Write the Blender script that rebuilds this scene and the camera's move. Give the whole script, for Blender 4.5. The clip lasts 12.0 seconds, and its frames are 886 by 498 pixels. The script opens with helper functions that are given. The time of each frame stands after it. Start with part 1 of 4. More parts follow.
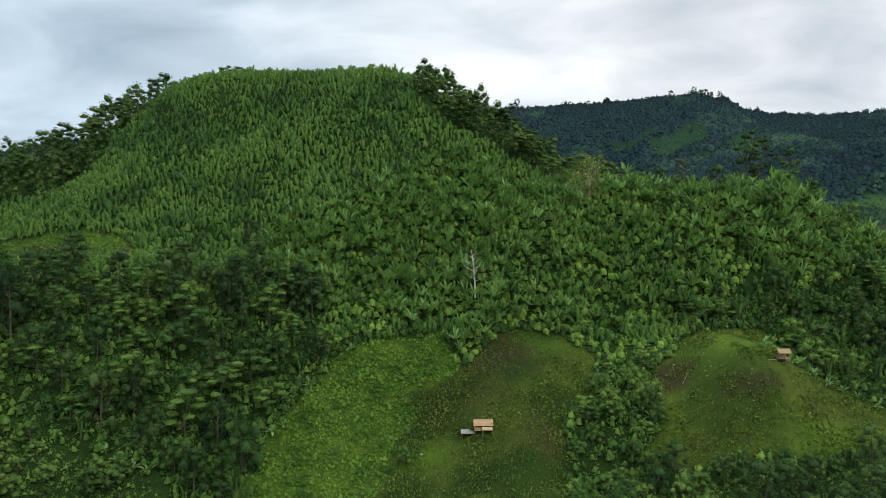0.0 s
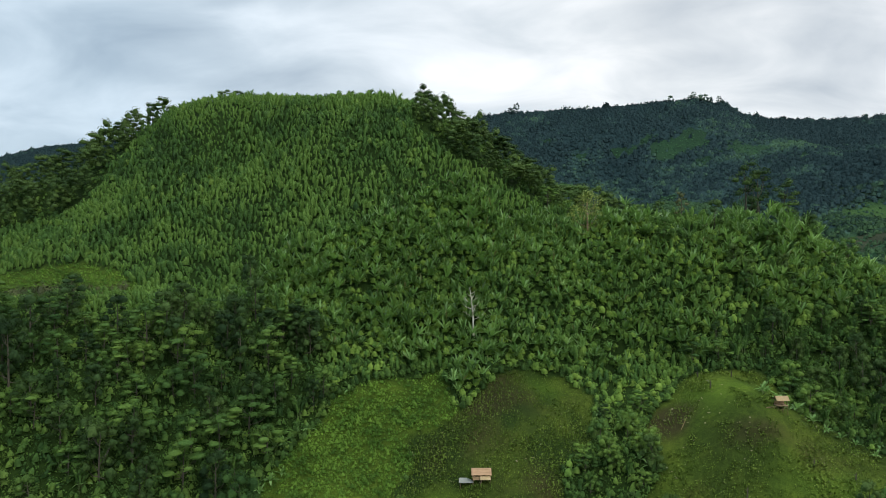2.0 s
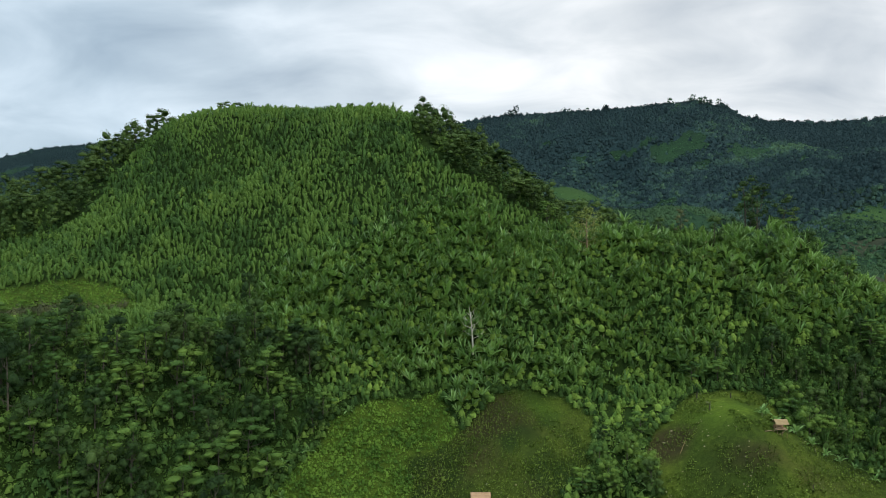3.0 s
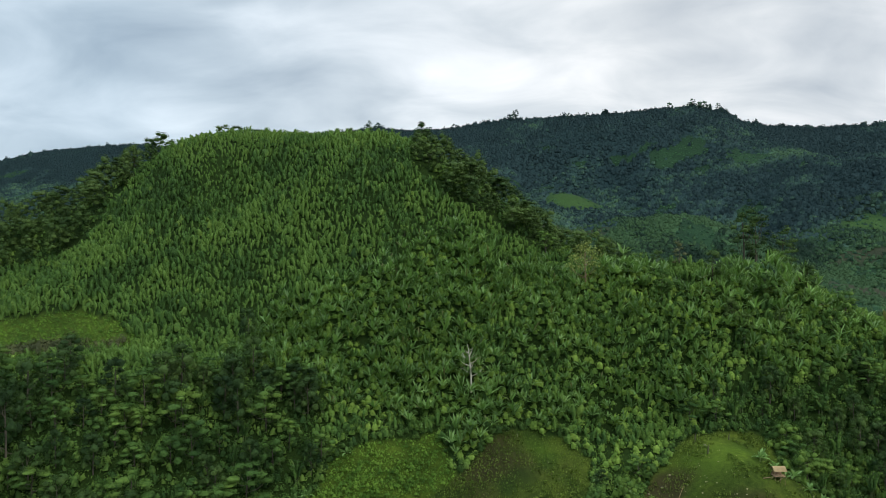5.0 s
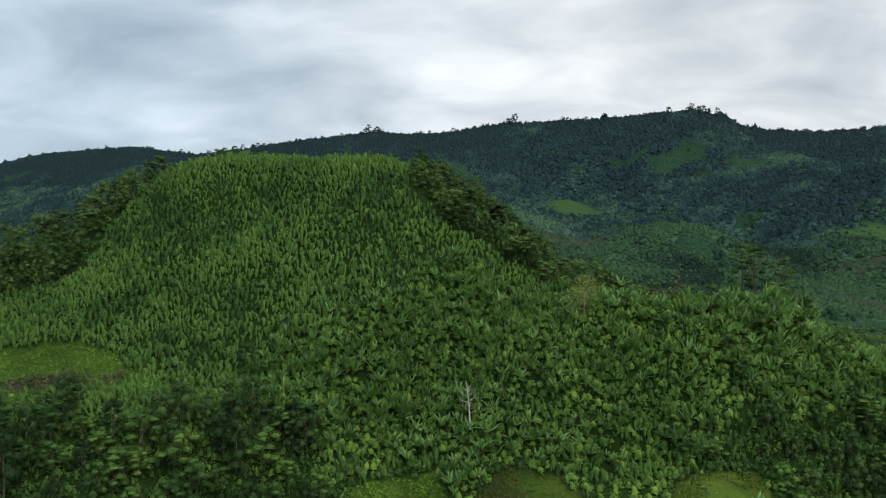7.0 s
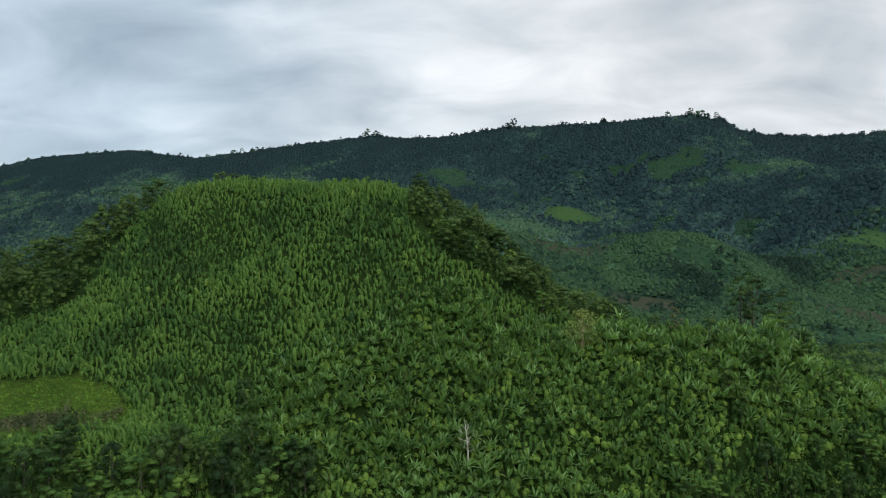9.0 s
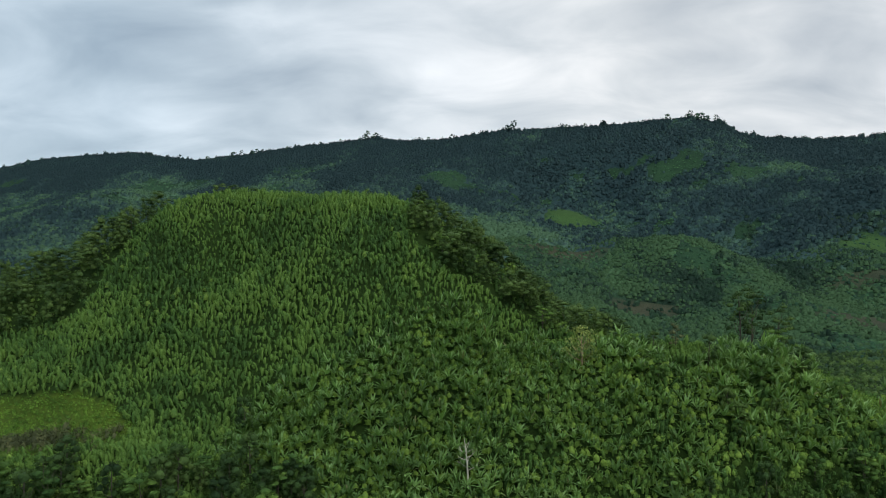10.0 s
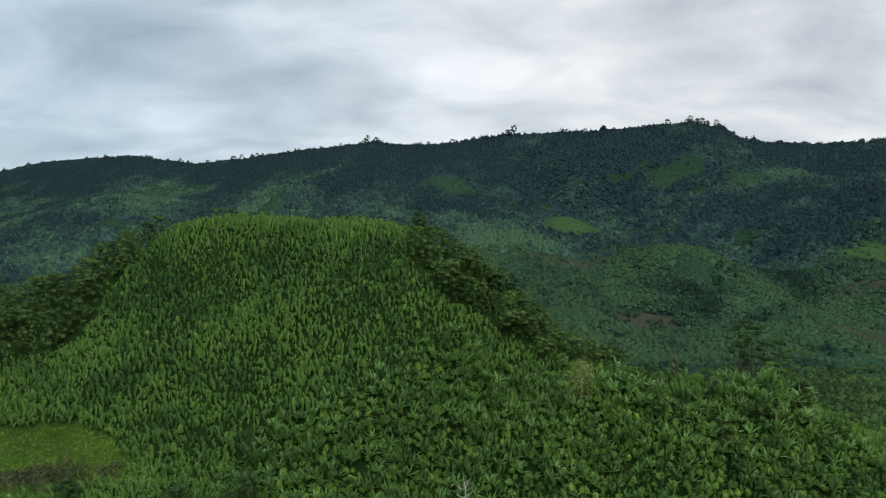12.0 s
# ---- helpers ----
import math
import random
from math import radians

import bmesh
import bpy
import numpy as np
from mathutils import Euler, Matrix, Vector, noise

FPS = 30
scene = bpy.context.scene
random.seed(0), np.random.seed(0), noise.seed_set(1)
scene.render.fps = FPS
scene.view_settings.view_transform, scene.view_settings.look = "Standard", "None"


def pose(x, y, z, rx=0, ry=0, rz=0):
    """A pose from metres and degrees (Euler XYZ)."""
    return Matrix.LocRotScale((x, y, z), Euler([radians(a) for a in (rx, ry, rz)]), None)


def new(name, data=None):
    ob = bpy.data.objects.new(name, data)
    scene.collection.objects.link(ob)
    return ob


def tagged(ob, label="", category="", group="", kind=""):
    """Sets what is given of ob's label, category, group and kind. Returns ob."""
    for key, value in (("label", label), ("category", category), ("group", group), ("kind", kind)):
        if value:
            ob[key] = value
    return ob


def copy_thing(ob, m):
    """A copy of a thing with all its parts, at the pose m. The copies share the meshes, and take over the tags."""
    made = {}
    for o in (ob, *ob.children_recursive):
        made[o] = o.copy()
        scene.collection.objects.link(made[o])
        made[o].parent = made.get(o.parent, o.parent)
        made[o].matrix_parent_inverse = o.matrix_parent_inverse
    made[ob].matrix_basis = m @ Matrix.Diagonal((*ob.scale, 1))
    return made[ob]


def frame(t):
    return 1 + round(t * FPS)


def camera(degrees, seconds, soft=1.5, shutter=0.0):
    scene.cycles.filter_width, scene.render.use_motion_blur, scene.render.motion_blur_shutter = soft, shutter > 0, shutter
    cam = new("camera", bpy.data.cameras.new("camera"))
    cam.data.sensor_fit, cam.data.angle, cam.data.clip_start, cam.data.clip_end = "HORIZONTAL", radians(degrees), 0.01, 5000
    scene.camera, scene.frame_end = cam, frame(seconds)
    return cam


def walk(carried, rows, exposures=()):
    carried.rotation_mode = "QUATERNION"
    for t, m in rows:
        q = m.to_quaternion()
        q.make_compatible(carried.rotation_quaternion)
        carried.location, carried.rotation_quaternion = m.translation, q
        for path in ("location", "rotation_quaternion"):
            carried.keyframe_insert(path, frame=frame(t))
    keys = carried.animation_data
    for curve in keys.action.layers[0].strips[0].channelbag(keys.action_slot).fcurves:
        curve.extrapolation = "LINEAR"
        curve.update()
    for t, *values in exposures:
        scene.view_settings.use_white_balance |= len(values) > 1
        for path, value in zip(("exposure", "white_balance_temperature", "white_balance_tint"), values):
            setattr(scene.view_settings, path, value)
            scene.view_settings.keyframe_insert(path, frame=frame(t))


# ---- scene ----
cam = camera(66.2, 12.0, soft=0.75)
METRES, EYE, TILT, LEAN, TURN = 60.0, 70.0, 0.0, 0.0, 0.0
ROWS = [
    (0.0, 0.0, 0.0, 0.0, -0.0, 0.0, 0.0),
    (0.5, 0.0016, -0.0002, 0.0416, 0.0, 0.02, 0.01),
    (1.0, 0.0026, -0.0003, 0.0832, -0.01, 0.03, 0.02),
    (1.5, 0.0037, -0.0003, 0.125, -0.02, 0.03, 0.02),
    (2.0, 0.0054, -0.0003, 0.167, -0.03, -0.0, 0.02),
    (2.5, 0.0064, -0.0002, 0.2079, -0.05, -0.03, 0.03),
    (3.0, 0.007, -0.0004, 0.2502, -0.05, -0.01, 0.02),
    (5.0, 0.0124, -0.0001, 0.4172, -0.08, -0.05, 0.03),
    (5.5, 0.0128, -0.0001, 0.458, -0.11, -0.05, 0.04),
    (6.0, 0.0143, -0.0006, 0.4982, -0.12, -0.04, 0.04),
    (6.5, 0.0153, -0.0005, 0.54, -0.12, -0.08, 0.04),
    (7.0, 0.0166, 0.0001, 0.5815, -0.13, -0.1, 0.06),
    (9.0, 0.0212, 0.0001, 0.7507, -0.19, -0.12, 0.11),
    (9.5, 0.0219, -0.0002, 0.7907, -0.2, -0.12, 0.13),
    (10.0, 0.0228, -0.0003, 0.8326, -0.2, -0.12, 0.13),
    (10.5, 0.0243, -0.0002, 0.8745, -0.19, -0.12, 0.13),
    (11.0, 0.0256, 0.0, 0.9157, -0.19, -0.11, 0.14),
    (11.5, 0.0263, -0.0009, 0.9585, -0.19, -0.13, 0.12),
    (12.0, 0.0274, -0.0003, 0.9995, -0.18, -0.12, 0.13),
]
walk(cam, [(t, pose(0, 0, EYE, TILT, LEAN, TURN) @ pose(METRES * x, METRES * y, METRES * z, 90 + pitch, roll, yaw)) for t, x, y, z, yaw, pitch, roll in ROWS],
     exposures=((0.0, 0.17), (6.0, 0.06), (12.0, -0.04)))

# ---- sky and sun: a bright overcast day ----
SUN_UP, SUN_ROUND = 50.0, 146.0
world = bpy.data.worlds.new("overcast_sky")
scene.world = world
world.use_nodes = True


def overcast(tree):
    n, l = tree.nodes, tree.links
    n.clear()
    out, back = n.new("ShaderNodeOutputWorld"), n.new("ShaderNodeBackground")
    sky = n.new("ShaderNodeTexSky")
    sky.sky_type, sky.sun_disc = "NISHITA", False
    sky.sun_elevation, sky.sun_rotation = radians(SUN_UP), radians(SUN_ROUND)
    dim = n.new("ShaderNodeVectorMath")
    dim.operation = "SCALE"
    dim.inputs["Scale"].default_value = 0.09
    l.new(sky.outputs["Color"], dim.inputs[0])
    coord = n.new("ShaderNodeTexCoord")
    split = n.new("ShaderNodeSeparateXYZ")
    l.new(coord.outputs["Generated"], split.inputs[0])

    def math(op, a, b, clamp=False):
        node = n.new("ShaderNodeMath")
        node.operation, node.use_clamp = op, clamp
        for slot, v in zip(node.inputs, (a, b)):
            if isinstance(v, (int, float)):
                slot.default_value = v
            else:
                l.new(v, slot)
        return node.outputs[0]

    # the cloud layer, seen in perspective
    up = math("ADD", math("MAXIMUM", split.outputs["Z"], 0.0), 0.34)
    flat = n.new("ShaderNodeCombineXYZ")
    l.new(math("DIVIDE", split.outputs["X"], up), flat.inputs[0])
    l.new(math("DIVIDE", split.outputs["Y"], up), flat.inputs[1])
    place = n.new("ShaderNodeMapping")
    place.inputs["Location"].default_value = CLOUD_SHIFT
    place.inputs["Rotation"].default_value = (0, 0, radians(12))
    place.inputs["Scale"].default_value = (0.62, 1.0, 1.0)
    l.new(flat.outputs[0], place.inputs[0])
    big, small = n.new("ShaderNodeTexNoise"), n.new("ShaderNodeTexNoise")
    for node, size, detail, twist in ((big, 1.5, 3.0, 0.4), (small, 4.2, 6.0, 0.5)):
        node.inputs["Scale"].default_value = size
        node.inputs["Detail"].default_value = detail
        node.inputs["Roughness"].default_value = 0.5
        node.inputs["Distortion"].default_value = twist
        l.new(place.outputs[0], node.inputs[0])
    cover = math("ADD", math("MULTIPLY", big.outputs[0], 0.54), math("MULTIPLY", small.outputs[0], 0.46))
    ramp = n.new("ShaderNodeValToRGB")
    l.new(cover, ramp.inputs[0])
    e = ramp.color_ramp.elements
    e[0].position, e[0].color = 0.36, (0.43, 0.48, 0.53, 1)
    e[1].position, e[1].color = 0.64, (0.96, 0.965, 0.97, 1)
    mid = e.new(0.48)
    mid.color = (0.63, 0.67, 0.70, 1)
    # thinner cloud to the right, bluer and thicker to the left
    side = math("ADD", math("MULTIPLY", split.outputs["X"], 0.75), 0.5, True)
    tint = n.new("ShaderNodeValToRGB")
    l.new(side, tint.inputs[0])
    t = tint.color_ramp.elements
    t[0].position, t[0].color = 0.18, (0.68, 0.79, 0.88, 1)
    t[1].position, t[1].color = 0.70, (1.10, 1.085, 1.07, 1)
    t.new(0.90).color = (0.94, 0.945, 0.955, 1)
    product = n.new("ShaderNodeVectorMath")
    product.operation = "MULTIPLY"
    l.new(ramp.outputs[0], product.inputs[0])
    l.new(tint.outputs[0], product.inputs[1])
    # an overcast sky grows brighter towards the zenith
    rise = math("ADD", math("MULTIPLY", math("MULTIPLY", math("SUBTRACT", split.outputs["Z"], 0.34), 1.5, True), ZENITH), 1.0)
    lifted = n.new("ShaderNodeVectorMath")
    lifted.operation = "SCALE"
    l.new(product.outputs[0], lifted.inputs[0])
    l.new(rise, lifted.inputs["Scale"])
    blend = n.new("ShaderNodeMix")
    blend.data_type = "RGBA"
    blend.inputs["Factor"].default_value = 0.9
    l.new(dim.outputs[0], blend.inputs[6])
    l.new(lifted.outputs[0], blend.inputs[7])
    l.new(blend.outputs[2], back.inputs["Color"])
    back.inputs["Strength"].default_value = 1.15
    l.new(back.outputs[0], out.inputs[0])


CLOUD_SHIFT, ZENITH = (0.4, 0.3, 0.0), 2.1
overcast(world.node_tree)
lamp = bpy.data.lights.new("sun", "SUN")
lamp.energy, lamp.angle, lamp.color = 1.5, radians(20), (1.0, 0.96, 0.9)
sun = new("sun", lamp)
sun.rotation_euler = (radians(90 - SUN_UP), 0, radians(180 - SUN_ROUND))


# ---- materials ----
def shader(name):
    m = bpy.data.materials.new(name)
    m.use_nodes = True
    n, l = m.node_tree.nodes, m.node_tree.links
    return m, n, l, n["Principled BSDF"]


def ramp_of(n, l, source, stops):
    r = n.new("ShaderNodeValToRGB")
    e = r.color_ramp.elements
    for k, (at, c) in enumerate(stops):
        el = e[k] if k < 2 else e.new(at)
        el.position, el.color = at, (*c, 1)
    l.new(source, r.inputs[0])
    return r.outputs[0]


def noise_of(n, l, size, detail=3.0, rough=0.55):
    t = n.new("ShaderNodeTexNoise")
    t.inputs["Scale"].default_value, t.inputs["Detail"].default_value, t.inputs["Roughness"].default_value = size, detail, rough
    g = n.new("ShaderNodeNewGeometry")
    l.new(g.outputs["Position"], t.inputs["Vector"])
    return t.outputs[0]


def mixed(n, l, factor, a, b, how="MIX"):
    x = n.new("ShaderNodeMix")
    x.data_type, x.blend_type = "RGBA", how
    for slot, v in ((x.inputs["Factor"], factor), (x.inputs[6], a), (x.inputs[7], b)):
        if isinstance(v, (int, float)):
            slot.default_value = v
        elif isinstance(v, tuple):
            slot.default_value = (*v, 1)
        else:
            l.new(v, slot)
    return x.outputs[2]


def summed(n, l, a, fa, b, fb, c=None, fc=0.0, base=0.0):
    """A weighted sum of up to three values."""
    last = base
    for v, f in ((a, fa), (b, fb), (c, fc)):
        if v is None:
            continue
        k = n.new("ShaderNodeMath")
        k.operation = "MULTIPLY_ADD"
        l.new(v, k.inputs[0])
        k.inputs[1].default_value = f
        if isinstance(last, float):
            k.inputs[2].default_value = last
        else:
            l.new(last, k.inputs[2])
        last = k.outputs[0]
    return last


def foliage(name, dark, mid, light, patch=14.0, gloss=0.6, through_leaf=0.25, odd=None, relief=0.26, grain=1.7, inner=(1.18, 1.14, 0.62), sheen=0.06, own=0.62):
    """Leaves: a tone for each plant, a change from spray to spray, and slow drifts over the slope; relief is the depth of the sprays in metres and grain how many lie in a metre."""
    m, n, l, bsdf = shader(name)
    tone = n.new("ShaderNodeAttribute")
    tone.attribute_name = "tone"
    geo = n.new("ShaderNodeNewGeometry")
    each = n.new("ShaderNodeObjectInfo")
    drift = noise_of(n, l, 1.0 / patch, 3.0)
    spray = noise_of(n, l, grain, 3.0, 0.65)
    leaf = summed(n, l, tone.outputs["Fac"], own, geo.outputs["Random Per Island"], 0.10, drift, 1.7, -0.4 - 0.5 * own)
    leaf = summed(n, l, leaf, 1.0, each.outputs["Random"], 0.42, spray, 0.75, -0.585)
    colour = ramp_of(n, l, leaf, ((0.12, dark), (0.88, light), (0.5, mid)))
    if odd:
        few = n.new("ShaderNodeMath")
        few.operation = "GREATER_THAN"
        few.inputs[1].default_value = 0.985
        l.new(geo.outputs["Random Per Island"], few.inputs[0])
        colour = mixed(n, l, few.outputs[0], colour, odd)
    l.new(colour, bsdf.inputs["Base Color"])
    k = n.new("ShaderNodeBump")
    k.inputs["Strength"].default_value, k.inputs["Distance"].default_value = 1.0, relief
    l.new(noise_of(n, l, grain * 1.3, 3.0, 0.7), k.inputs["Height"])
    l.new(k.outputs[0], bsdf.inputs["Normal"])
    bsdf.inputs["Roughness"].default_value = gloss
    bsdf.inputs["Specular IOR Level"].default_value = sheen
    glow = n.new("ShaderNodeBsdfTranslucent")
    l.new(mixed(n, l, 1.0, colour, inner, "MULTIPLY"), glow.inputs["Color"])
    mix = n.new("ShaderNodeMixShader")
    mix.inputs[0].default_value = through_leaf
    l.new(bsdf.outputs[0], mix.inputs[1])
    l.new(glow.outputs[0], mix.inputs[2])
    l.new(mix.outputs[0], n["Material Output"].inputs["Surface"])
    return m


def plain(name, a, b, size, rough=0.8, metal=0.0, bump=0.0, grain=None):
    """A surface of two drifting colours, with finer grain and relief."""
    m, n, l, bsdf = shader(name)
    wide, fine = noise_of(n, l, size, 3.0), noise_of(n, l, grain or size * 9, 4.0)
    each = n.new("ShaderNodeObjectInfo")
    v = summed(n, l, wide, 0.7, fine, 0.5, each.outputs["Random"], 0.3, -0.25)
    l.new(ramp_of(n, l, v, ((0.2, a), (0.8, b))), bsdf.inputs["Base Color"])
    bsdf.inputs["Roughness"].default_value, bsdf.inputs["Metallic"].default_value = rough, metal
    if bump:
        k = n.new("ShaderNodeBump")
        k.inputs["Strength"].default_value, k.inputs["Distance"].default_value = bump, 0.03
        l.new(fine, k.inputs["Height"])
        l.new(k.outputs[0], bsdf.inputs["Normal"])
    return m


def ground_cover():
    """Undergrowth, with grass, bare earth and mown field where the cover masks put them; the far colours carry a haze
    tint.
    """
    m, n, l, bsdf = shader("ground_cover")
    mask = n.new("ShaderNodeAttribute")
    mask.attribute_name = "cover"
    parts = n.new("ShaderNodeSeparateColor")
    l.new(mask.outputs["Color"], parts.inputs[0])
    wide, mid, fine = noise_of(n, l, 0.06, 4.0), noise_of(n, l, 0.9, 5.0, 0.7), noise_of(n, l, 4.5, 4.0)
    v = summed(n, l, wide, 0.55, mid, 0.9, fine, 0.6, -0.53)
    # Undergrowth darkened to near black: the shade between plants is in its colour.
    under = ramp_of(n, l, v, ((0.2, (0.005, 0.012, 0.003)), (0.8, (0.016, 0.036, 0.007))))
    # Alpha swaps in far copies of these colours, bluer with distance haze.
    hazed_under = ramp_of(n, l, v, ((0.2, (0.007, 0.018, 0.012)), (0.8, (0.017, 0.040, 0.020))))
    under = mixed(n, l, mask.outputs["Alpha"], under, hazed_under)
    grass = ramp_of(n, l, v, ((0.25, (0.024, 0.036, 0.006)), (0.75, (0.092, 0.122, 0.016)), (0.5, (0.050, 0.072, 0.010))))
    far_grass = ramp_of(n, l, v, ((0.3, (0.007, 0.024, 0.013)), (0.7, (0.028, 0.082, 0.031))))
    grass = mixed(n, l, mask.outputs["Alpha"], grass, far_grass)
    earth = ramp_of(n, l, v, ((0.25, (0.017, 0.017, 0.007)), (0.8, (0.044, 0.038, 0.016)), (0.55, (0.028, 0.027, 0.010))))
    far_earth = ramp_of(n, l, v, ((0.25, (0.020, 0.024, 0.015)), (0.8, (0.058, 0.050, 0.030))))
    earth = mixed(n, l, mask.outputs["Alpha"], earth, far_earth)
    lush = ramp_of(n, l, v, ((0.2, (0.05, 0.10, 0.010)), (0.8, (0.10, 0.18, 0.017))))
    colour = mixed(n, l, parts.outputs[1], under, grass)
    colour = mixed(n, l, parts.outputs[2], colour, lush)
    colour = mixed(n, l, parts.outputs[0], colour, earth)
    l.new(colour, bsdf.inputs["Base Color"])
    bsdf.inputs["Roughness"].default_value = 0.95
    bsdf.inputs["Specular IOR Level"].default_value = 0.05
    k = n.new("ShaderNodeBump")
    k.inputs["Strength"].default_value, k.inputs["Distance"].default_value = 0.8, 0.35
    l.new(summed(n, l, mid, 0.7, fine, 0.5), k.inputs["Height"])
    l.new(k.outputs[0], bsdf.inputs["Normal"])
    return m


GROUND = ground_cover()
BAMBOO = foliage("bamboo_leaves", (0.030, 0.068, 0.019), (0.058, 0.124, 0.029), (0.100, 0.184, 0.038), 26.0)
BANANA = foliage("banana_leaves", (0.080, 0.158, 0.044), (0.152, 0.278, 0.080), (0.250, 0.395, 0.140), 22.0, 0.42, 0.35, odd=(0.16, 0.17, 0.07), inner=(1.05, 1.1, 0.75), sheen=0.22)
SHRUB = foliage("shrub_leaves", (0.050, 0.102, 0.021), (0.102, 0.188, 0.036), (0.176, 0.282, 0.052), 18.0)
LIME = foliage("lime_shrub_leaves", (0.034, 0.078, 0.014), (0.068, 0.144, 0.022), (0.128, 0.230, 0.034), 6.0)
PALE_LEAF = foliage("thin_yellowish_leaves", (0.14, 0.19, 0.05), (0.23, 0.29, 0.08), (0.33, 0.40, 0.13), 6.0)
OLIVE = foliage("olive_bush_leaves", (0.029, 0.064, 0.016), (0.064, 0.122, 0.028), (0.122, 0.200, 0.044), 8.0)
TREE = foliage("tree_leaves", (0.025, 0.061, 0.017), (0.060, 0.122, 0.028), (0.124, 0.208, 0.040), 16.0)
DARK = foliage("dark_tree_leaves", (0.014, 0.033, 0.012), (0.033, 0.067, 0.020), (0.072, 0.122, 0.032), 20.0)
DRY = foliage("dry_tree_leaves", (0.040, 0.050, 0.024), (0.070, 0.084, 0.036), (0.12, 0.13, 0.06), 20.0)
# Far leaves: distance haze is put into the colour as blue, with raised darks.
HAZED_WOOD = foliage("far_wood_leaves", (0.0165, 0.0350, 0.0370), (0.0310, 0.0640, 0.0560), (0.056, 0.112, 0.066), 90.0, 0.8, 0.06, relief=1.6, grain=0.35, sheen=0.04, own=1.0)
# Nearer slopes: a weaker blue, the thinner haze there put into the colour.
LIGHT_HAZE_WOOD = foliage("young_wood_leaves", (0.0110, 0.0250, 0.0160), (0.0210, 0.0475, 0.0265), (0.040, 0.086, 0.037), 60.0, 0.8, 0.06, relief=1.2, grain=0.5, sheen=0.04, own=1.0)
LIGHT_HAZE_TREE = foliage("young_tree_leaves", (0.0120, 0.0275, 0.0185), (0.0235, 0.0510, 0.0300), (0.044, 0.088, 0.040), 40.0, 0.8, 0.2, relief=0.6, grain=0.7, inner=(1.0, 1.0, 0.9), sheen=0.04, own=1.0)
# Far trees carry the same haze colour, slightly lighter than the canopy sheet.
HAZED_TREE = foliage("far_tree_leaves", (0.0190, 0.0380, 0.0410), (0.0345, 0.0695, 0.0590), (0.062, 0.118, 0.064), 90.0, 0.8, 0.2, relief=1.0, grain=0.5, inner=(1.0, 1.0, 0.95), sheen=0.04, own=1.0)
# Light green far scrub, tinted bluer with the distance haze.
HAZED_SHRUB = foliage("far_shrub_leaves", (0.018, 0.046, 0.028), (0.030, 0.074, 0.036), (0.048, 0.106, 0.044), 60.0, 0.8, 0.15, relief=0.5, grain=0.7, inner=(1.0, 1.0, 0.9), sheen=0.04)
WEED = foliage("weed_leaves", (0.040, 0.074, 0.011), (0.072, 0.120, 0.017), (0.120, 0.174, 0.030), 9.0, through_leaf=0.15, odd=(0.20, 0.22, 0.13))
BARK = plain("bark", (0.03, 0.026, 0.018), (0.09, 0.08, 0.055), 0.8, 0.9, 0, 0.5)
PALE_BARK = plain("bleached_wood", (0.34, 0.32, 0.26), (0.52, 0.49, 0.41), 0.8, 0.85, 0, 0.4)
CULM = plain("green_stem", (0.06, 0.10, 0.03), (0.14, 0.18, 0.06), 1.0, 0.6)
THATCH = plain("thatch", (0.27, 0.17, 0.09), (0.43, 0.28, 0.16), 0.9, 0.9, 0, 0.6, 14.0)
STRAW = plain("straw_thatch", (0.26, 0.19, 0.09), (0.42, 0.32, 0.17), 0.9, 0.9, 0, 0.6, 14.0)
SPLIT_CANE = plain("split_cane", (0.20, 0.13, 0.07), (0.36, 0.25, 0.13), 1.2, 0.85, 0, 0.4, 16.0)
POLE = plain("weathered_pole", (0.15, 0.10, 0.06), (0.28, 0.20, 0.12), 1.4, 0.85)
SHEET = plain("grey_roof_sheet", (0.14, 0.15, 0.13), (0.24, 0.25, 0.22), 1.1, 0.85, 0.0)
STONE = plain("pale_stone", (0.17, 0.15, 0.09), (0.32, 0.28, 0.17), 0.9, 0.9, 0, 0.4)

# ---- the lie of the land ----
def hashed(ix, iy, seed):
    """Random numbers in 0..1 on an integer lattice."""
    h = (ix.astype(np.int64) * 374761393 + iy.astype(np.int64) * 668265263 + seed * 974634277) & 0xFFFFFFFF
    h = ((h ^ (h >> 13)) * 1274126177) & 0xFFFFFFFF
    return ((h ^ (h >> 16)) & 0xFFFF) / 65535.0


def lumps(x, y, size, seed=0):
    """Smooth value noise, 0..1, with lumps of that many metres."""
    u, v = x / size, y / size
    i, j = np.floor(u), np.floor(v)
    a, b = u - i, v - j
    a, b = a * a * (3 - 2 * a), b * b * (3 - 2 * b)
    low = hashed(i, j, seed) * (1 - a) + hashed(i + 1, j, seed) * a
    high = hashed(i, j + 1, seed) * (1 - a) + hashed(i + 1, j + 1, seed) * a
    return low * (1 - b) + high * b


def step(lo, hi, v):
    t = np.clip((v - lo) / (hi - lo), 0, 1)
    return t * t * (3 - 2 * t)


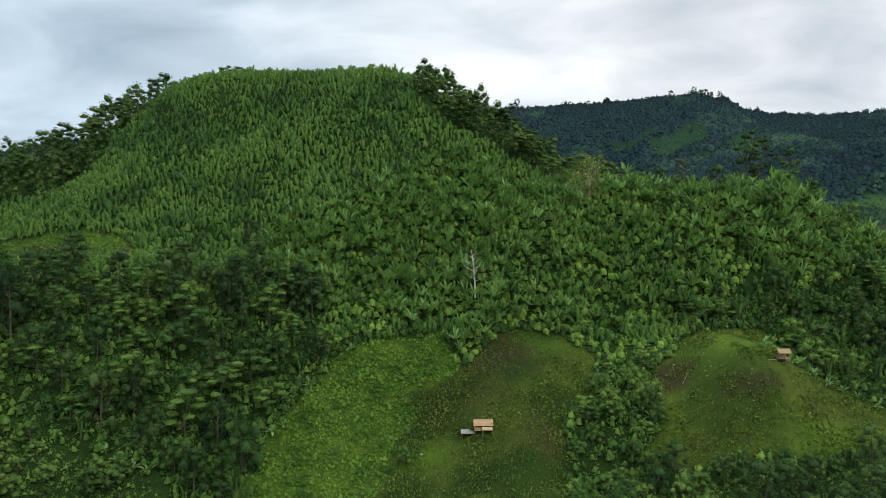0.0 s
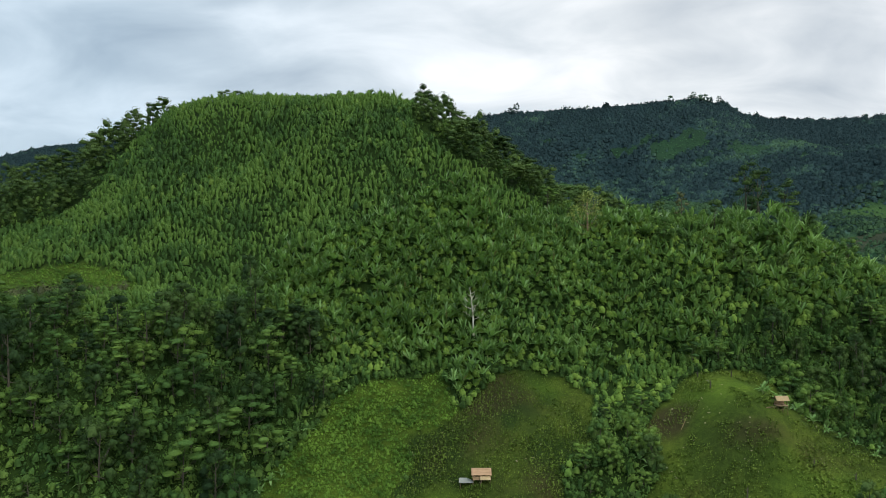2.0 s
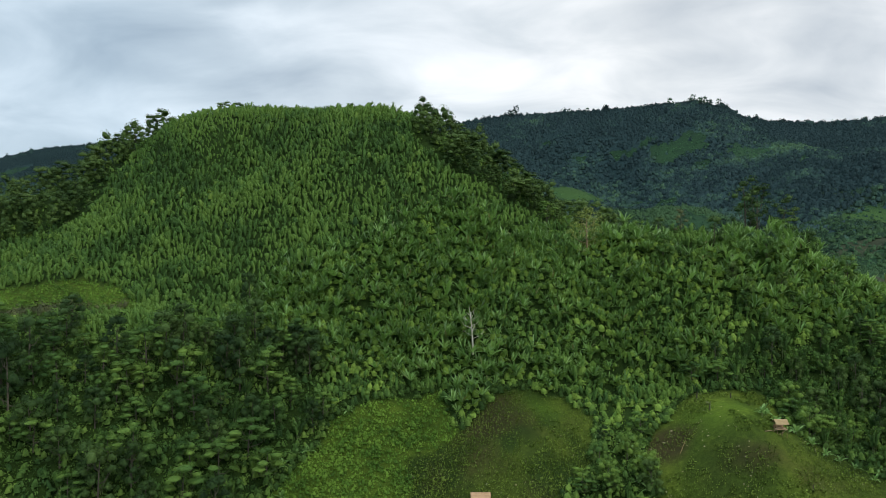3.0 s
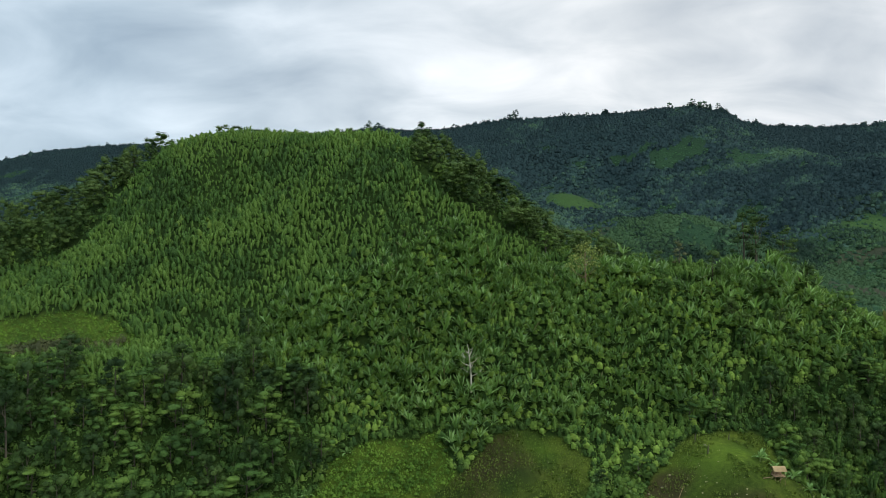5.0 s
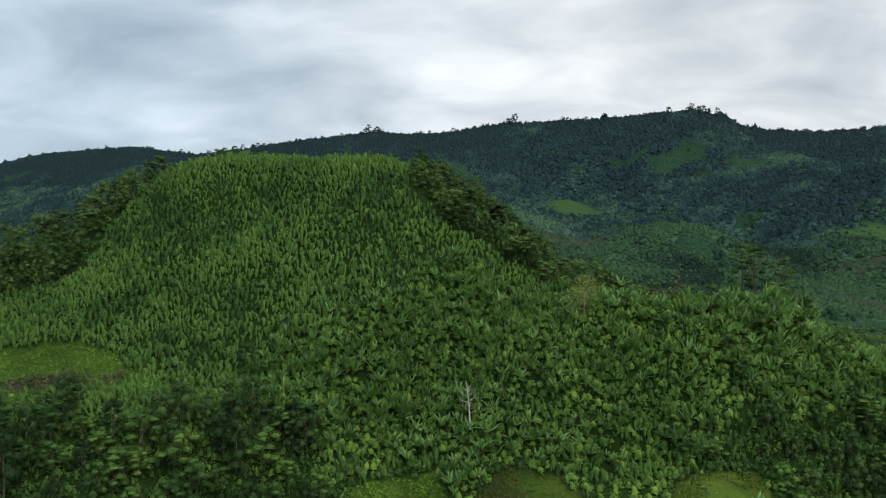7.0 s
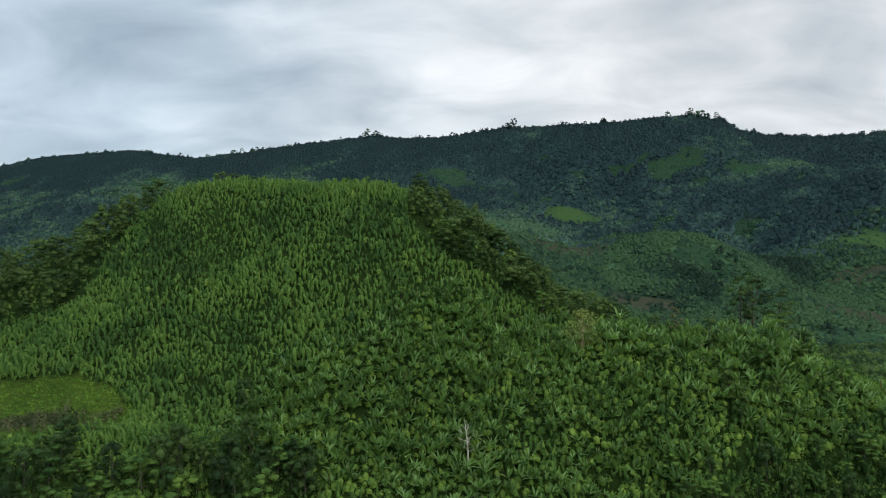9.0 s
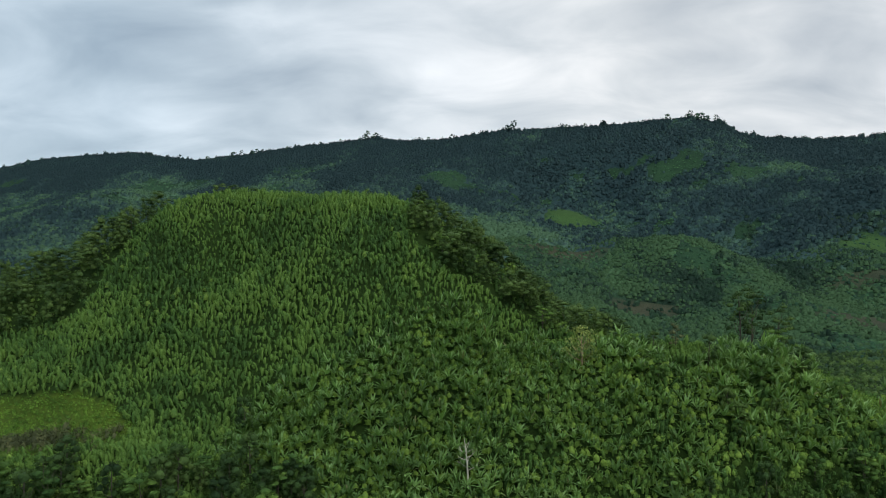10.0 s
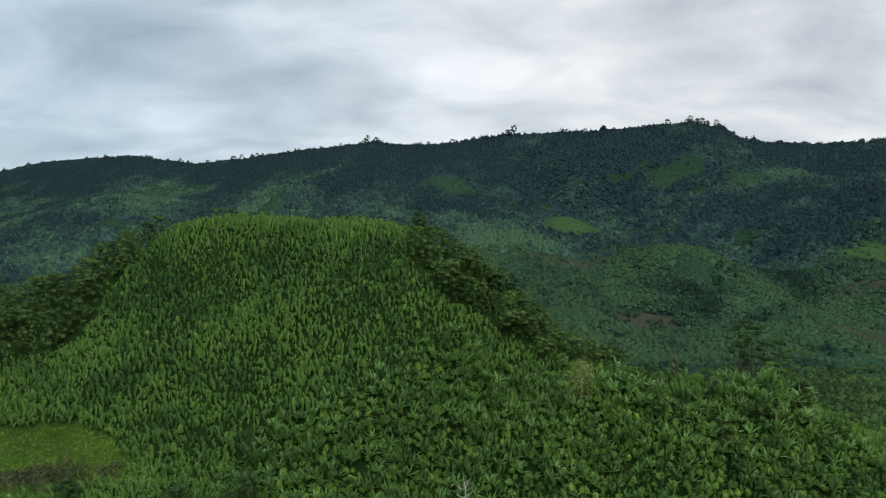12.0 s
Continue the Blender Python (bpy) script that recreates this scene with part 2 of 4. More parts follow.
# heights of the hill every 50 m across and 30 m in depth
HILL = np.array([
    [19, 20, 18, 16, 13, 11, 14, 15, 11, 2],
    [31, 39, 41, 32, 14, 17, 31, 31, 25, 20],
    [43, 53, 61, 53, 27, 23, 36, 35, 40, 43],
    [54, 59, 65, 73, 64, 42, 51, 44, 65, 63],
    [68, 60, 58, 67, 77, 75, 96, 96, 84, 71],
    [81, 65, 68, 96, 106, 116, 89, 76, 76, 76],
    [91, 83, 88, 136, 136, 149, 83, 41, 66, 78],
    [89, 101, 116, 148, 143, 131, 79, 44, 54, 64],
    [77, 76, 82, 112, 100, 81, 64, 51, 45, 43],
], dtype=float)
# spurs, knolls and gullies: x, y, half width, half depth, height
SPURS = [
    (15, 148, 14, 24, 6.6), (36, 146, 9, 26, 1.3), (66, 146, 14, 16, 9.9), (-75, 148, 18, 16, 1.1),
    (-65, 190, 25, 12, -5.8), (82, 184, 18, 14, 1.6), (15, 256, 18, 18, -0.5), (-50, 134, 12, 10, 1.5),
    (-72, 246, 16, 14, -8.4), (28, 212, 18, 14, -4.1), (-172, 274, 24, 20, 6.5), (-133, 284, 16, 14, 4.0), (50, 172, 14, 9, -4.3),
    (24, 172, 10, 10, -3.5), (-20, 200, 18, 12, 4.2), (-120, 225, 25, 14, 3.9), (75, 118, 25, 10, -3.5), (33, 128, 12, 9, -7.3),
    (133, 207, 17, 26, -8.5), (172, 248, 30, 30, -30), (-106, 279, 20, 16, 4.5), (-30, 270, 24, 14, 1.5), (-80, 281, 26, 12, 1.6), (104, 206, 10, 10, 1.0)]
# the far ridge's crest: bearing (metres across for one metre of depth), depth, height
CREST = np.array([
    (-1.5, 2000, 334), (-0.9, 2000, 344), (-0.65, 2050, 354), (-0.583, 2050, 386), (-0.45, 1950, 395), (-0.36, 1800, 350),
    (-0.293, 1700, 349), (-0.186, 1650, 367), (-0.103, 1600, 374), (-0.036, 1550, 356), (0.038, 1500, 362), (0.104, 1450, 369),
    (0.229, 1380, 368), (0.374, 1340, 374), (0.419, 1340, 361), (0.452, 1320, 334), (0.56, 1300, 323), (0.65, 1280, 327),
    (0.9, 1250, 324), (1.5, 1200, 304)])
FOLDS = [(212, 1157, 127, 150, -81), (315, 1070, 118, 139, -32), (540, 1043, 115, 136, 7), (456, 728, 80, 95, -3), (333, 885, 97, 115, -79), (342, 818, 90, 106, 10), (186, 985, 60, 40, 24), (377, 643, 71, 90, -30), (177, 585, 64, 90, -9), (-5, 1207, 133, 157, 20), (-283, 1207, 133, 157, 19), (-580, 1200, 132, 156, 51), (-643, 1016, 112, 132, -7), (-946, 1670, 184, 217, -18), (-700, 1400, 154, 182, -11), (600, 900, 99, 117, 23), (-150, 1300, 143, 169, 4)]


def cubic(q, start, gap, count):
    u = (q - start) / gap
    i = np.floor(u)
    t = u - i
    return [(np.clip(i + k - 1, 0, count - 1).astype(int), w) for k, w in enumerate(
        ((1 - t) ** 3 / 6, (3 * t ** 3 - 6 * t ** 2 + 4) / 6, (-3 * t ** 3 + 3 * t ** 2 + 3 * t + 1) / 6, t ** 3 / 6))]


def hill(x, y):
    z = np.zeros_like(x)
    across = cubic(np.clip(x, -250, 200), -250, 50, 10)
    for j, b in cubic(np.clip(y, 65, 320), 80, 30, 9):
        for i, a in across:
            z += HILL[j, i] * a * b
    for cx, cy, sx, sy, h in SPURS:
        z += h * np.exp(-((x - cx) / sx) ** 2 - ((y - cy) / sy) ** 2)
    return z


def ridge(x, y):
    y = np.maximum(y, 1.0)
    u = np.clip(x / y, -1.5, 1.5)
    depth = np.interp(u, CREST[:, 0], CREST[:, 1])
    crest = np.interp(u, CREST[:, 0], CREST[:, 2])
    s = (y - 400) / (depth - 400)
    rise = np.interp(s, (0, .1, .23, .33, .5, .66, .8, .92, 1, 1.6, 3), (0, .02, .1, .2, .33, .5, .68, .88, 1, .5, .2))
    z = 52 + (crest - 52) * rise
    slope = np.clip(s * (1.02 - s) * 4, 0, 1)
    z += slope * 22 * (lumps(x + .3 * y, y * .35, 130, 3) - .5) + slope * 20 * (lumps(x - .2 * y, y * .4, 60, 4) - .5)
    for cx, cy, sx, sy, h in FOLDS:
        z += h * np.exp(-((x - cx) / sx) ** 2 - ((y - cy) / sy) ** 2)
    return z


def land(x, y):
    """The ground's height."""
    x, y = np.broadcast_arrays(np.asarray(x, float), np.asarray(y, float))
    far = np.where(y > 380, ridge(x, y), 52 - 38 * (1 - step(60, 330, y)))
    near = step(-300, -215, x) * (1 - step(165, 230, x)) * (1 - step(295, 380, y)) * step(40, 95, y)
    z = far + near * (hill(x, y) - far)
    return z + .5 * (lumps(x, y, 9, 11) - .5) + .25 * (lumps(x, y, 3, 12) - .5)
# ---- mesh tools ----
def mesh_of(name, verts, quads, tone=None, normals=None):
    """A mesh from arrays of corners and four-cornered faces."""
    me = bpy.data.meshes.new(name)
    verts, quads = np.asarray(verts, np.float32), np.asarray(quads, np.int32)
    me.vertices.add(len(verts))
    me.vertices.foreach_set("co", verts.ravel())
    me.loops.add(quads.size)
    me.loops.foreach_set("vertex_index", quads.ravel())
    me.polygons.add(len(quads))
    me.polygons.foreach_set("loop_start", np.arange(0, quads.size, 4, dtype=np.int32))
    if tone is not None:
        me.attributes.new("tone", "FLOAT", "POINT").data.foreach_set("value", np.asarray(tone, np.float32))
    me.update(calc_edges=True)
    if normals is not None:
        # leaves take the light as the round clump that they belong to
        me.polygons.foreach_set("use_smooth", np.ones(len(quads), bool))
        me.attributes.new("custom_normal", "FLOAT_VECTOR", "POINT").data.foreach_set("vector", np.asarray(normals, np.float32).ravel())
        me.update()
    return me


def thing(name, label, category, group="", kind="", at=None):
    ob = new(name)
    ob.empty_display_size = 0.3
    if at is not None:
        ob.location = at
    return tagged(ob, label, category, group, kind)


def part(name, me, material, parent, label=""):
    """One mesh object under a thing or a part; me is a mesh or a bmesh."""
    if isinstance(me, bmesh.types.BMesh):
        data = bpy.data.meshes.new(name)
        me.to_mesh(data)
        me.free()
        me = data
    if not me.materials:
        me.materials.append(material)
    ob = new(name, me)
    ob.parent = parent
    return tagged(ob, label)


def tube(points, radii, sides=6):
    """Corners and faces of a tapered tube along points."""
    points = [Vector(p) for p in points]
    v, f = [], []
    for k, (p, r) in enumerate(zip(points, radii)):
        d = (points[min(k + 1, len(points) - 1)] - points[max(k - 1, 0)]).normalized()
        a = d.orthogonal().normalized()
        b = d.cross(a)
        for s in range(sides):
            w = 2 * math.pi * s / sides
            v.append(p + r * (math.cos(w) * a + math.sin(w) * b))
    for k in range(len(points) - 1):
        for s in range(sides):
            s2 = (s + 1) % sides
            f.append((k * sides + s, k * sides + s2, (k + 1) * sides + s2, (k + 1) * sides + s))
    return [tuple(p) for p in v], f


def joined(pieces):
    v, f = [], []
    for pv, pf in pieces:
        base = len(v)
        v.extend(pv)
        f.extend(tuple(i + base for i in q) for q in pf)
    return v, f


def cards(rng, centres, outward, length, width, droop=0.5, spread=0.55, soft=0.3, up=0.35):
    """Leafy sprays that hang like shingles: each faces outward and up, and points downhill of its own clump.
    Corners, faces, and the normals of the clump."""
    n = len(centres)
    face = outward + rng.normal(0, spread, (n, 3)) + (0, 0, up)
    face /= np.linalg.norm(face, axis=1)[:, None]
    d = outward * .5 + rng.normal(0, .6, (n, 3)) - (0, 0, droop)
    d -= face * (d * face).sum(1)[:, None]
    d /= np.linalg.norm(d, axis=1)[:, None] + 1e-9
    side = np.cross(face, d)
    L = (length * rng.uniform(0.65, 1.3, n))[:, None]
    W = (width * rng.uniform(0.7, 1.25, n))[:, None]
    base, tip = centres - d * L * .45, centres + d * L * .55 - face * L * .12
    v = np.stack((base - side * W * .22, centres - side * W * .5, tip, centres + side * W * .55), 1)
    normal = outward + rng.normal(0, soft, (n, 3)) + (0, 0, 0.25)
    normal -= face * np.minimum((normal * face).sum(1) - .1, 0)[:, None]
    normal /= np.linalg.norm(normal, axis=1)[:, None]
    return v.reshape(-1, 3), (np.arange(n) * 4)[:, None] + (0, 1, 2, 3), np.repeat(normal, 4, 0)


def dome(rng, count, radius, height, base=0.0, shell=0.86):
    """Points and outward ways in the shell of a dome."""
    a = rng.uniform(0, 2 * math.pi, count)
    h = rng.uniform(-0.15, 1, count)
    k = np.sqrt(np.clip(1 - h * h, 0, 1)) * rng.uniform(shell, 1.05, count)
    out = np.stack((np.cos(a) * k, np.sin(a) * k, h), 1)
    return out * (radius, radius, height) + (0, 0, base), out


def body(rng, profile, sides=6, rough=0.16, spine=None):
    """The leafy mass of a plant: rings of uneven knobs, each of a height and a radius, closed at the top. Corners, faces, normals."""
    h, r = np.array(profile, float).T
    slope = -np.gradient(r, h)
    slope[-1] += 1.2
    a = 2 * math.pi * (np.arange(sides)[None] + rng.uniform(-.25, .25, (len(h), sides))) / sides
    q = r[:, None] * rng.uniform(1 - rough, 1 + rough, a.shape)
    z = h[:, None] + rng.uniform(-.4, .4, a.shape) * rough * (h[-1] - h[0]) * (np.arange(len(h)) > 0)[:, None]
    off = np.zeros((len(h), 2)) if spine is None else np.array(spine, float)
    v = np.stack((np.cos(a) * q + off[:, :1], np.sin(a) * q + off[:, 1:], z), -1).reshape(-1, 3)
    n = np.stack((np.cos(a), np.sin(a), np.broadcast_to(np.clip(slope, -.5, 3)[:, None], a.shape)), -1).reshape(-1, 3) + rng.normal(0, .22, v.shape) + (0, 0, .2)
    top = (len(h) - 1) * sides
    f = [(i * sides + k, i * sides + (k + 1) % sides, (i + 1) * sides + (k + 1) % sides, (i + 1) * sides + k) for i in range(len(h) - 1) for k in range(sides)]
    f += [(top, top + 1, top + 2, top + 3), (top, top + 3, top + 4, top + 5)]
    return v, np.array(f), n / np.linalg.norm(n, axis=1)[:, None]


def clothed(*forms):
    """Several forms as one."""
    base = np.cumsum([0] + [len(k[0]) for k in forms])
    return tuple(np.concatenate([k[i] + (base[j] if i == 1 else 0) for j, k in enumerate(forms)]) for i in range(3))


def shrub_form(seed, count=34, radius=1.0, height=1.25, leaf=0.42, width=0.22, rings=((0, .54), (.4, .54), (.74, .2))):
    """A rounded bush: a lumpy mass with leafy sprays standing out of it."""
    rng = np.random.default_rng(seed)
    c, o = dome(rng, count, radius, height, 0.2, .62)
    c += rng.normal(0, 0.06 * radius, c.shape)
    mass = body(rng, [(.2 + height * h, radius * r) for h, r in rings], rough=.2)
    return clothed(mass, cards(rng, c, o, leaf, width))


def bamboo_form(seed, leaves=23, height=3.0):
    """One bamboo plume: a full leafy head that nods on a thinner leafy foot."""
    rng = np.random.default_rng(seed)
    a, lean, plump = rng.uniform(0, 6.28), rng.uniform(.1, 1.1), rng.uniform(.85, 1.35)
    height *= rng.uniform(.72, 1.1)
    ways = np.array((math.cos(a), math.sin(a)))
    ring = np.array((.1, .62, .92))
    mass = body(rng, list(zip(height * ring, plump * np.array((.24, .42, .14)))), rough=.2, spine=lean * ring[:, None] ** 2.2 * ways)
    t = np.sqrt((np.arange(leaves) + rng.uniform(0, 1, leaves)) / leaves)
    turn = np.arange(leaves) * 2.4 + rng.uniform(-.4, .4, leaves)
    girth = np.interp(t, (0, .35, .62, .84, .97, 1), (.2, .5, .76, .70, .40, .1)) * plump * rng.uniform(.6, 1.2, leaves)
    bend = lean * t ** 2.2
    up = np.clip((t - .6) * 2.7, 0, 1)
    way = np.stack((np.cos(turn) * (1 - .8 * up), np.sin(turn) * (1 - .8 * up), .05 + up), 1)
    way /= np.linalg.norm(way, axis=1)[:, None]
    centres = np.stack((np.cos(turn) * girth + ways[0] * bend, np.sin(turn) * girth + ways[1] * bend, height * (.1 + .92 * t - .06 * t ** 4)), 1)
    return clothed(mass, cards(rng, centres, way, 0.6, 0.2, 0.3))


def leaf_blade(angle, rise, length, width, sag, fold=0.16):
    """A long arched leaf of three lengths, folded along its midrib."""
    ca, sa = math.cos(angle), math.sin(angle)
    rows = []
    for t, w in ((0.12, 0.25), (0.4, 1.0), (0.72, 0.85), (1.0, 0.12)):
        r, z = length * t * math.cos(rise), length * (t * math.sin(rise) - sag * t * t)
        rows.append([(r * ca - s * w * width * sa, r * sa + s * w * width * ca, z + abs(s) * fold * w * width * 2) for s in (-.5, 0, .5)])
    v = [p for row in rows for p in row]
    f = [(3 * k + j, 3 * k + j + 1, 3 * k + j + 4, 3 * k + j + 3) for k in range(3) for j in range(2)]
    return v, f


def banana_form(seed, leaves=11, length=2.7, width=0.38, stem=2.1):
    rng = np.random.default_rng(seed)
    out = []
    for k in range(leaves):
        v, f = leaf_blade(k * 2.4 + rng.uniform(-.4, .4), rng.uniform(0.55, 1.35), length * rng.uniform(.75, 1.15), width * rng.uniform(.8, 1.2), rng.uniform(.1, .5))
        out.append(([(x, y, z + stem) for x, y, z in v], f))
    v, f = joined(out)
    v = np.array(v)
    normal = v * (.25, .25, 0) + (0, 0, 1)
    return v, np.array(f)[:, ::-1], normal / np.linalg.norm(normal, axis=1)[:, None]


def weed_form(seed, count=7, radius=0.3, height=0.42, leaf=0.32):
    rng = np.random.default_rng(seed)
    c, o = dome(rng, count, radius, height, 0.05, 0.2)
    return cards(rng, c, o, leaf, 0.18, 0.1, 0.5)


def far_tree_form(seed, radius=3.6, height=3.6, levels=((.0, .9), (.5, 1.0), (.95, .5))):
    """The lumpy leafy top of a tree seen from a kilometre: rings of uneven knobs closed at the top."""
    rng = np.random.default_rng(seed)
    n, v = 6, []
    for h, r in levels:
        for k in range(n):
            w = 2 * math.pi * (k + rng.uniform(-.35, .35)) / n
            q = r * radius * rng.uniform(.6, 1.35)
            v.append((math.cos(w) * q, math.sin(w) * q, height * (h + rng.uniform(-.16, .16) * (h > 0))))
    top = len(levels) - 1
    f = [(i * n + k, i * n + (k + 1) % n, (i + 1) * n + (k + 1) % n, (i + 1) * n + k) for i in range(top) for k in range(n)]
    f += [(top * n, top * n + 1, top * n + 2, top * n + 3), (top * n, top * n + 3, top * n + 4, top * n + 5)]
    v = np.array(v)
    normal = (v - (0, 0, height * .1)) / (radius, radius, height * .6) + rng.normal(0, .15, v.shape) + (0, 0, .5)
    return v, np.array(f), normal / np.linalg.norm(normal, axis=1)[:, None]


def sow(name, forms, x, y, size, material, label, category, seed=0, sink=0.1, tone=None, lean=0.12, tall=None, lift=0.0):
    """Plants past counting, joined into one mesh: the forms strewn over the ground at x, y."""
    rng = np.random.default_rng(seed + 100)
    n = len(x)
    z = land(x, y) - sink + lift
    size = np.broadcast_to(size, (n,)) * rng.uniform(0.72, 1.3, n)
    turn = rng.uniform(0, 2 * math.pi, n)
    tone = rng.uniform(0, 1, n) if tone is None else np.clip(tone + rng.uniform(-.3, .3, n), 0, 1)
    pick = rng.integers(0, len(forms), n)
    tilt = rng.normal(0, lean, (n, 2))
    stretch = rng.uniform(0.8, 1.25, n) if tall is None else tall * rng.uniform(0.8, 1.25, n)
    vs, fs, ts, ms, ns, base = [], [], [], [], [], 0
    for k, (fv, ff, fn, *extra) in enumerate(forms):
        w = np.nonzero(pick == k)[0]
        if not len(w):
            continue
        s, c = np.sin(turn[w])[:, None], np.cos(turn[w])[:, None]
        px, py, pz = fv[:, 0] * size[w][:, None], fv[:, 1] * size[w][:, None], fv[:, 2] * (size[w] * stretch[w])[:, None]
        v = np.stack((c * px - s * py + tilt[w, :1] * pz + x[w][:, None], s * px + c * py + tilt[w, 1:] * pz + y[w][:, None], pz + z[w][:, None]), 2)
        ns.append(np.stack((c * fn[:, 0] - s * fn[:, 1], s * fn[:, 0] + c * fn[:, 1], np.broadcast_to(fn[:, 2], (len(w), len(fn)))), 2).reshape(-1, 3))
        m = len(fv)
        fs.append((ff[None] + (base + np.arange(len(w)) * m)[:, None, None]).reshape(-1, 4))
        vs.append(v.reshape(-1, 3))
        ts.append((tone[w][:, None] * .5 + extra[1][None] * .5).ravel() if extra else np.repeat(tone[w], m))
        ms.append(np.tile(extra[0] if extra else np.zeros(len(ff), np.int32), len(w)))
        base += m * len(w)
    me = mesh_of(name, np.concatenate(vs), np.concatenate(fs), np.concatenate(ts), np.concatenate(ns))
    for one in material if isinstance(material, tuple) else (material,):
        me.materials.append(one)
    me.polygons.foreach_set("material_index", np.concatenate(ms).astype(np.int32))
    return tagged(new(name, me), label, category, kind="stuff")


# ---- the plan of the vegetation: outlines on the ground ----
PLOTS = {
    "lime": [(-13, 169), (1, 167), (6, 156), (-6, 152), (-9, 144), (-14, 127), (-16, 112), (-42, 112), (-40, 125), (-36, 142), (-25, 160)],
    "knoll_1": [(21, 171), (30, 167), (36, 158), (34, 149), (26, 140), (22, 115), (20, 100), (-16, 100), (-14, 128), (-9, 142), (-6, 153), (8, 160)],
    "hedge": [(37, 155), (46, 155), (45, 140), (40, 128), (34, 100), (20, 100), (22, 116), (27, 136)],
    "knoll_2": [(60, 165), (76, 163), (79, 150), (88, 145), (96, 136), (94, 128), (62, 124), (39, 128), (45, 149)],
    "front_right": [(36, 127), (52, 123), (63, 123), (96, 127), (120, 120), (120, 85), (28, 85)],
    "forest": [(-120, 168), (-92, 166), (-78, 165), (-54, 179), (-34, 180), (-26, 163), (-24, 156), (-35, 138), (-39, 119), (-46, 123), (-63, 129), (-83, 128), (-125, 125)],
    "front_left": [(-125, 125), (-84, 129), (-67, 127), (-55, 125), (-40, 120), (-40, 85), (-125, 85)],
    "right_forest": [(95, 176), (130, 176), (140, 125), (96, 127), (96, 137), (88, 146), (80, 152), (76, 163), (60, 166), (56, 167), (72, 169)],
    "field": [(-150, 216), (-138, 218), (-97, 204), (-87, 194), (-86, 182), (-108, 172), (-150, 190)],
    "left_wood": [(-215, 250), (-215, 275), (-170, 292), (-140, 298), (-110, 290), (-116, 276), (-124, 266), (-128, 246), (-151, 250), (-170, 252)],
    "right_wood": [(-10, 268), (10, 282), (45, 275), (62, 235), (60, 215), (44, 216), (30, 225), (16, 230), (0, 234), (-10, 244)],
    "bank": [(116, 204), (126, 197), (142, 196), (152, 212), (134, 216), (121, 212)],
    "banana": [(-34, 183), (-26, 205), (14, 221), (39, 214), (62, 206), (111, 206), (150, 200), (150, 176), (117, 178), (75, 174), (61, 173), (40, 171), (22, 172), (-11, 170), (-26, 170)],
}


def inside(plot, x, y):
    p = PLOTS[plot]
    hit = np.zeros(x.shape, bool)
    for (ax, ay), (bx, by) in zip(p, p[1:] + p[:1]):
        if ay != by:
            hit ^= ((ay > y) != (by > y)) & (x < (bx - ax) * (y - ay) / (by - ay) + ax)
    return hit


def plot_of(x, y):
    """The plot's name for each place; 'slope' where there is none. Edges wander by a metre or two."""
    x, y = x + 4 * (lumps(x, y, 7, 21) - .5), y + 4 * (lumps(x, y, 7, 22) - .5)
    name = np.full(x.shape, "slope", dtype="<U12")
    name[inside("banana", x + 75 * (lumps(x, y, 27, 23) - .5) + 12 * (lumps(x, y, 4, 25) - .5), y + 24 * (lumps(x, y, 18, 24) - .5) + 8 * (lumps(x, y, 4, 26) - .5))] = "banana"
    for k in ("bank", "right_wood", "left_wood", "field", "forest", "front_left", "right_forest", "lime", "knoll_1", "knoll_2", "hedge", "front_right"):
        name[inside(k, x, y)] = k
    return name


def strewn(x0, x1, y0, y1, gap, seed):
    """Places about gap apart, jittered on a lattice."""
    rng = np.random.default_rng(seed)
    gx, gy = np.meshgrid(np.arange(x0, x1, float(gap)), np.arange(y0, y1, float(gap)))
    gx[1::2] += gap / 2
    return (gx + rng.uniform(-.48, .48, gx.shape) * gap).ravel(), (gy + rng.uniform(-.48, .48, gy.shape) * gap).ravel()


# clearings, woods and bare earth on the far slopes: x, y, half width, half depth
FIELDS = [(184, 953, 46, 34), (505, 796, 36, 48), (-285, 1260, 24, 170), (-2, 1224, 43, 36), (406, 1184, 60, 24), (524, 1130, 62, 32), (346, 1232, 42, 18),
          (184, 990, 22, 12), (-997, 1593, 42, 90), (-831, 1454, 44, 180), (-676, 1526, 76, 120), (-894, 1845, 90, 60), (-1148, 1834, 40, 51), (189, 1318, 29, 22), (424, 930, 23, 35), (254, 704, 20, 80), (272, 440, 30, 40)]
WOODS = [(560, 930, 70, 60), (470, 880, 50, 40), (-438, 1538, 61, 159), (-130, 1300, 107, 180), (62, 1110, 91, 80), (456, 1002, 79, 59), (123, 1270, 80, 46), (314, 1190, 50, 22), (-961, 1770, 74, 78), (-647, 1063, 44, 65),
         (444, 1285, 117, 22), (232, 800, 26, 70), (241, 632, 16, 30), (362, 716, 42, 63), (-920, 1763, 80, 110), (740, 1210, 130, 100), (299, 908, 25, 110)]
# young regrowth and planting, lighter and lower than the old woods; the two nearest patches also stand for thinner haze
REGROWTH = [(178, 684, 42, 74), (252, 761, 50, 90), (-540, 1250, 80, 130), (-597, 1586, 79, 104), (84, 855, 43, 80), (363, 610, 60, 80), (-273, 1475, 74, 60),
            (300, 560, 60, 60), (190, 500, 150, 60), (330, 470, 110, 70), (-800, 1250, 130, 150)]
FAR_EARTH = [(134, 768, 56, 36, .75), (180, 594, 40, 26, .7), (426, 690, 40, 24, .6), (330, 535, 36, 34, .65)]


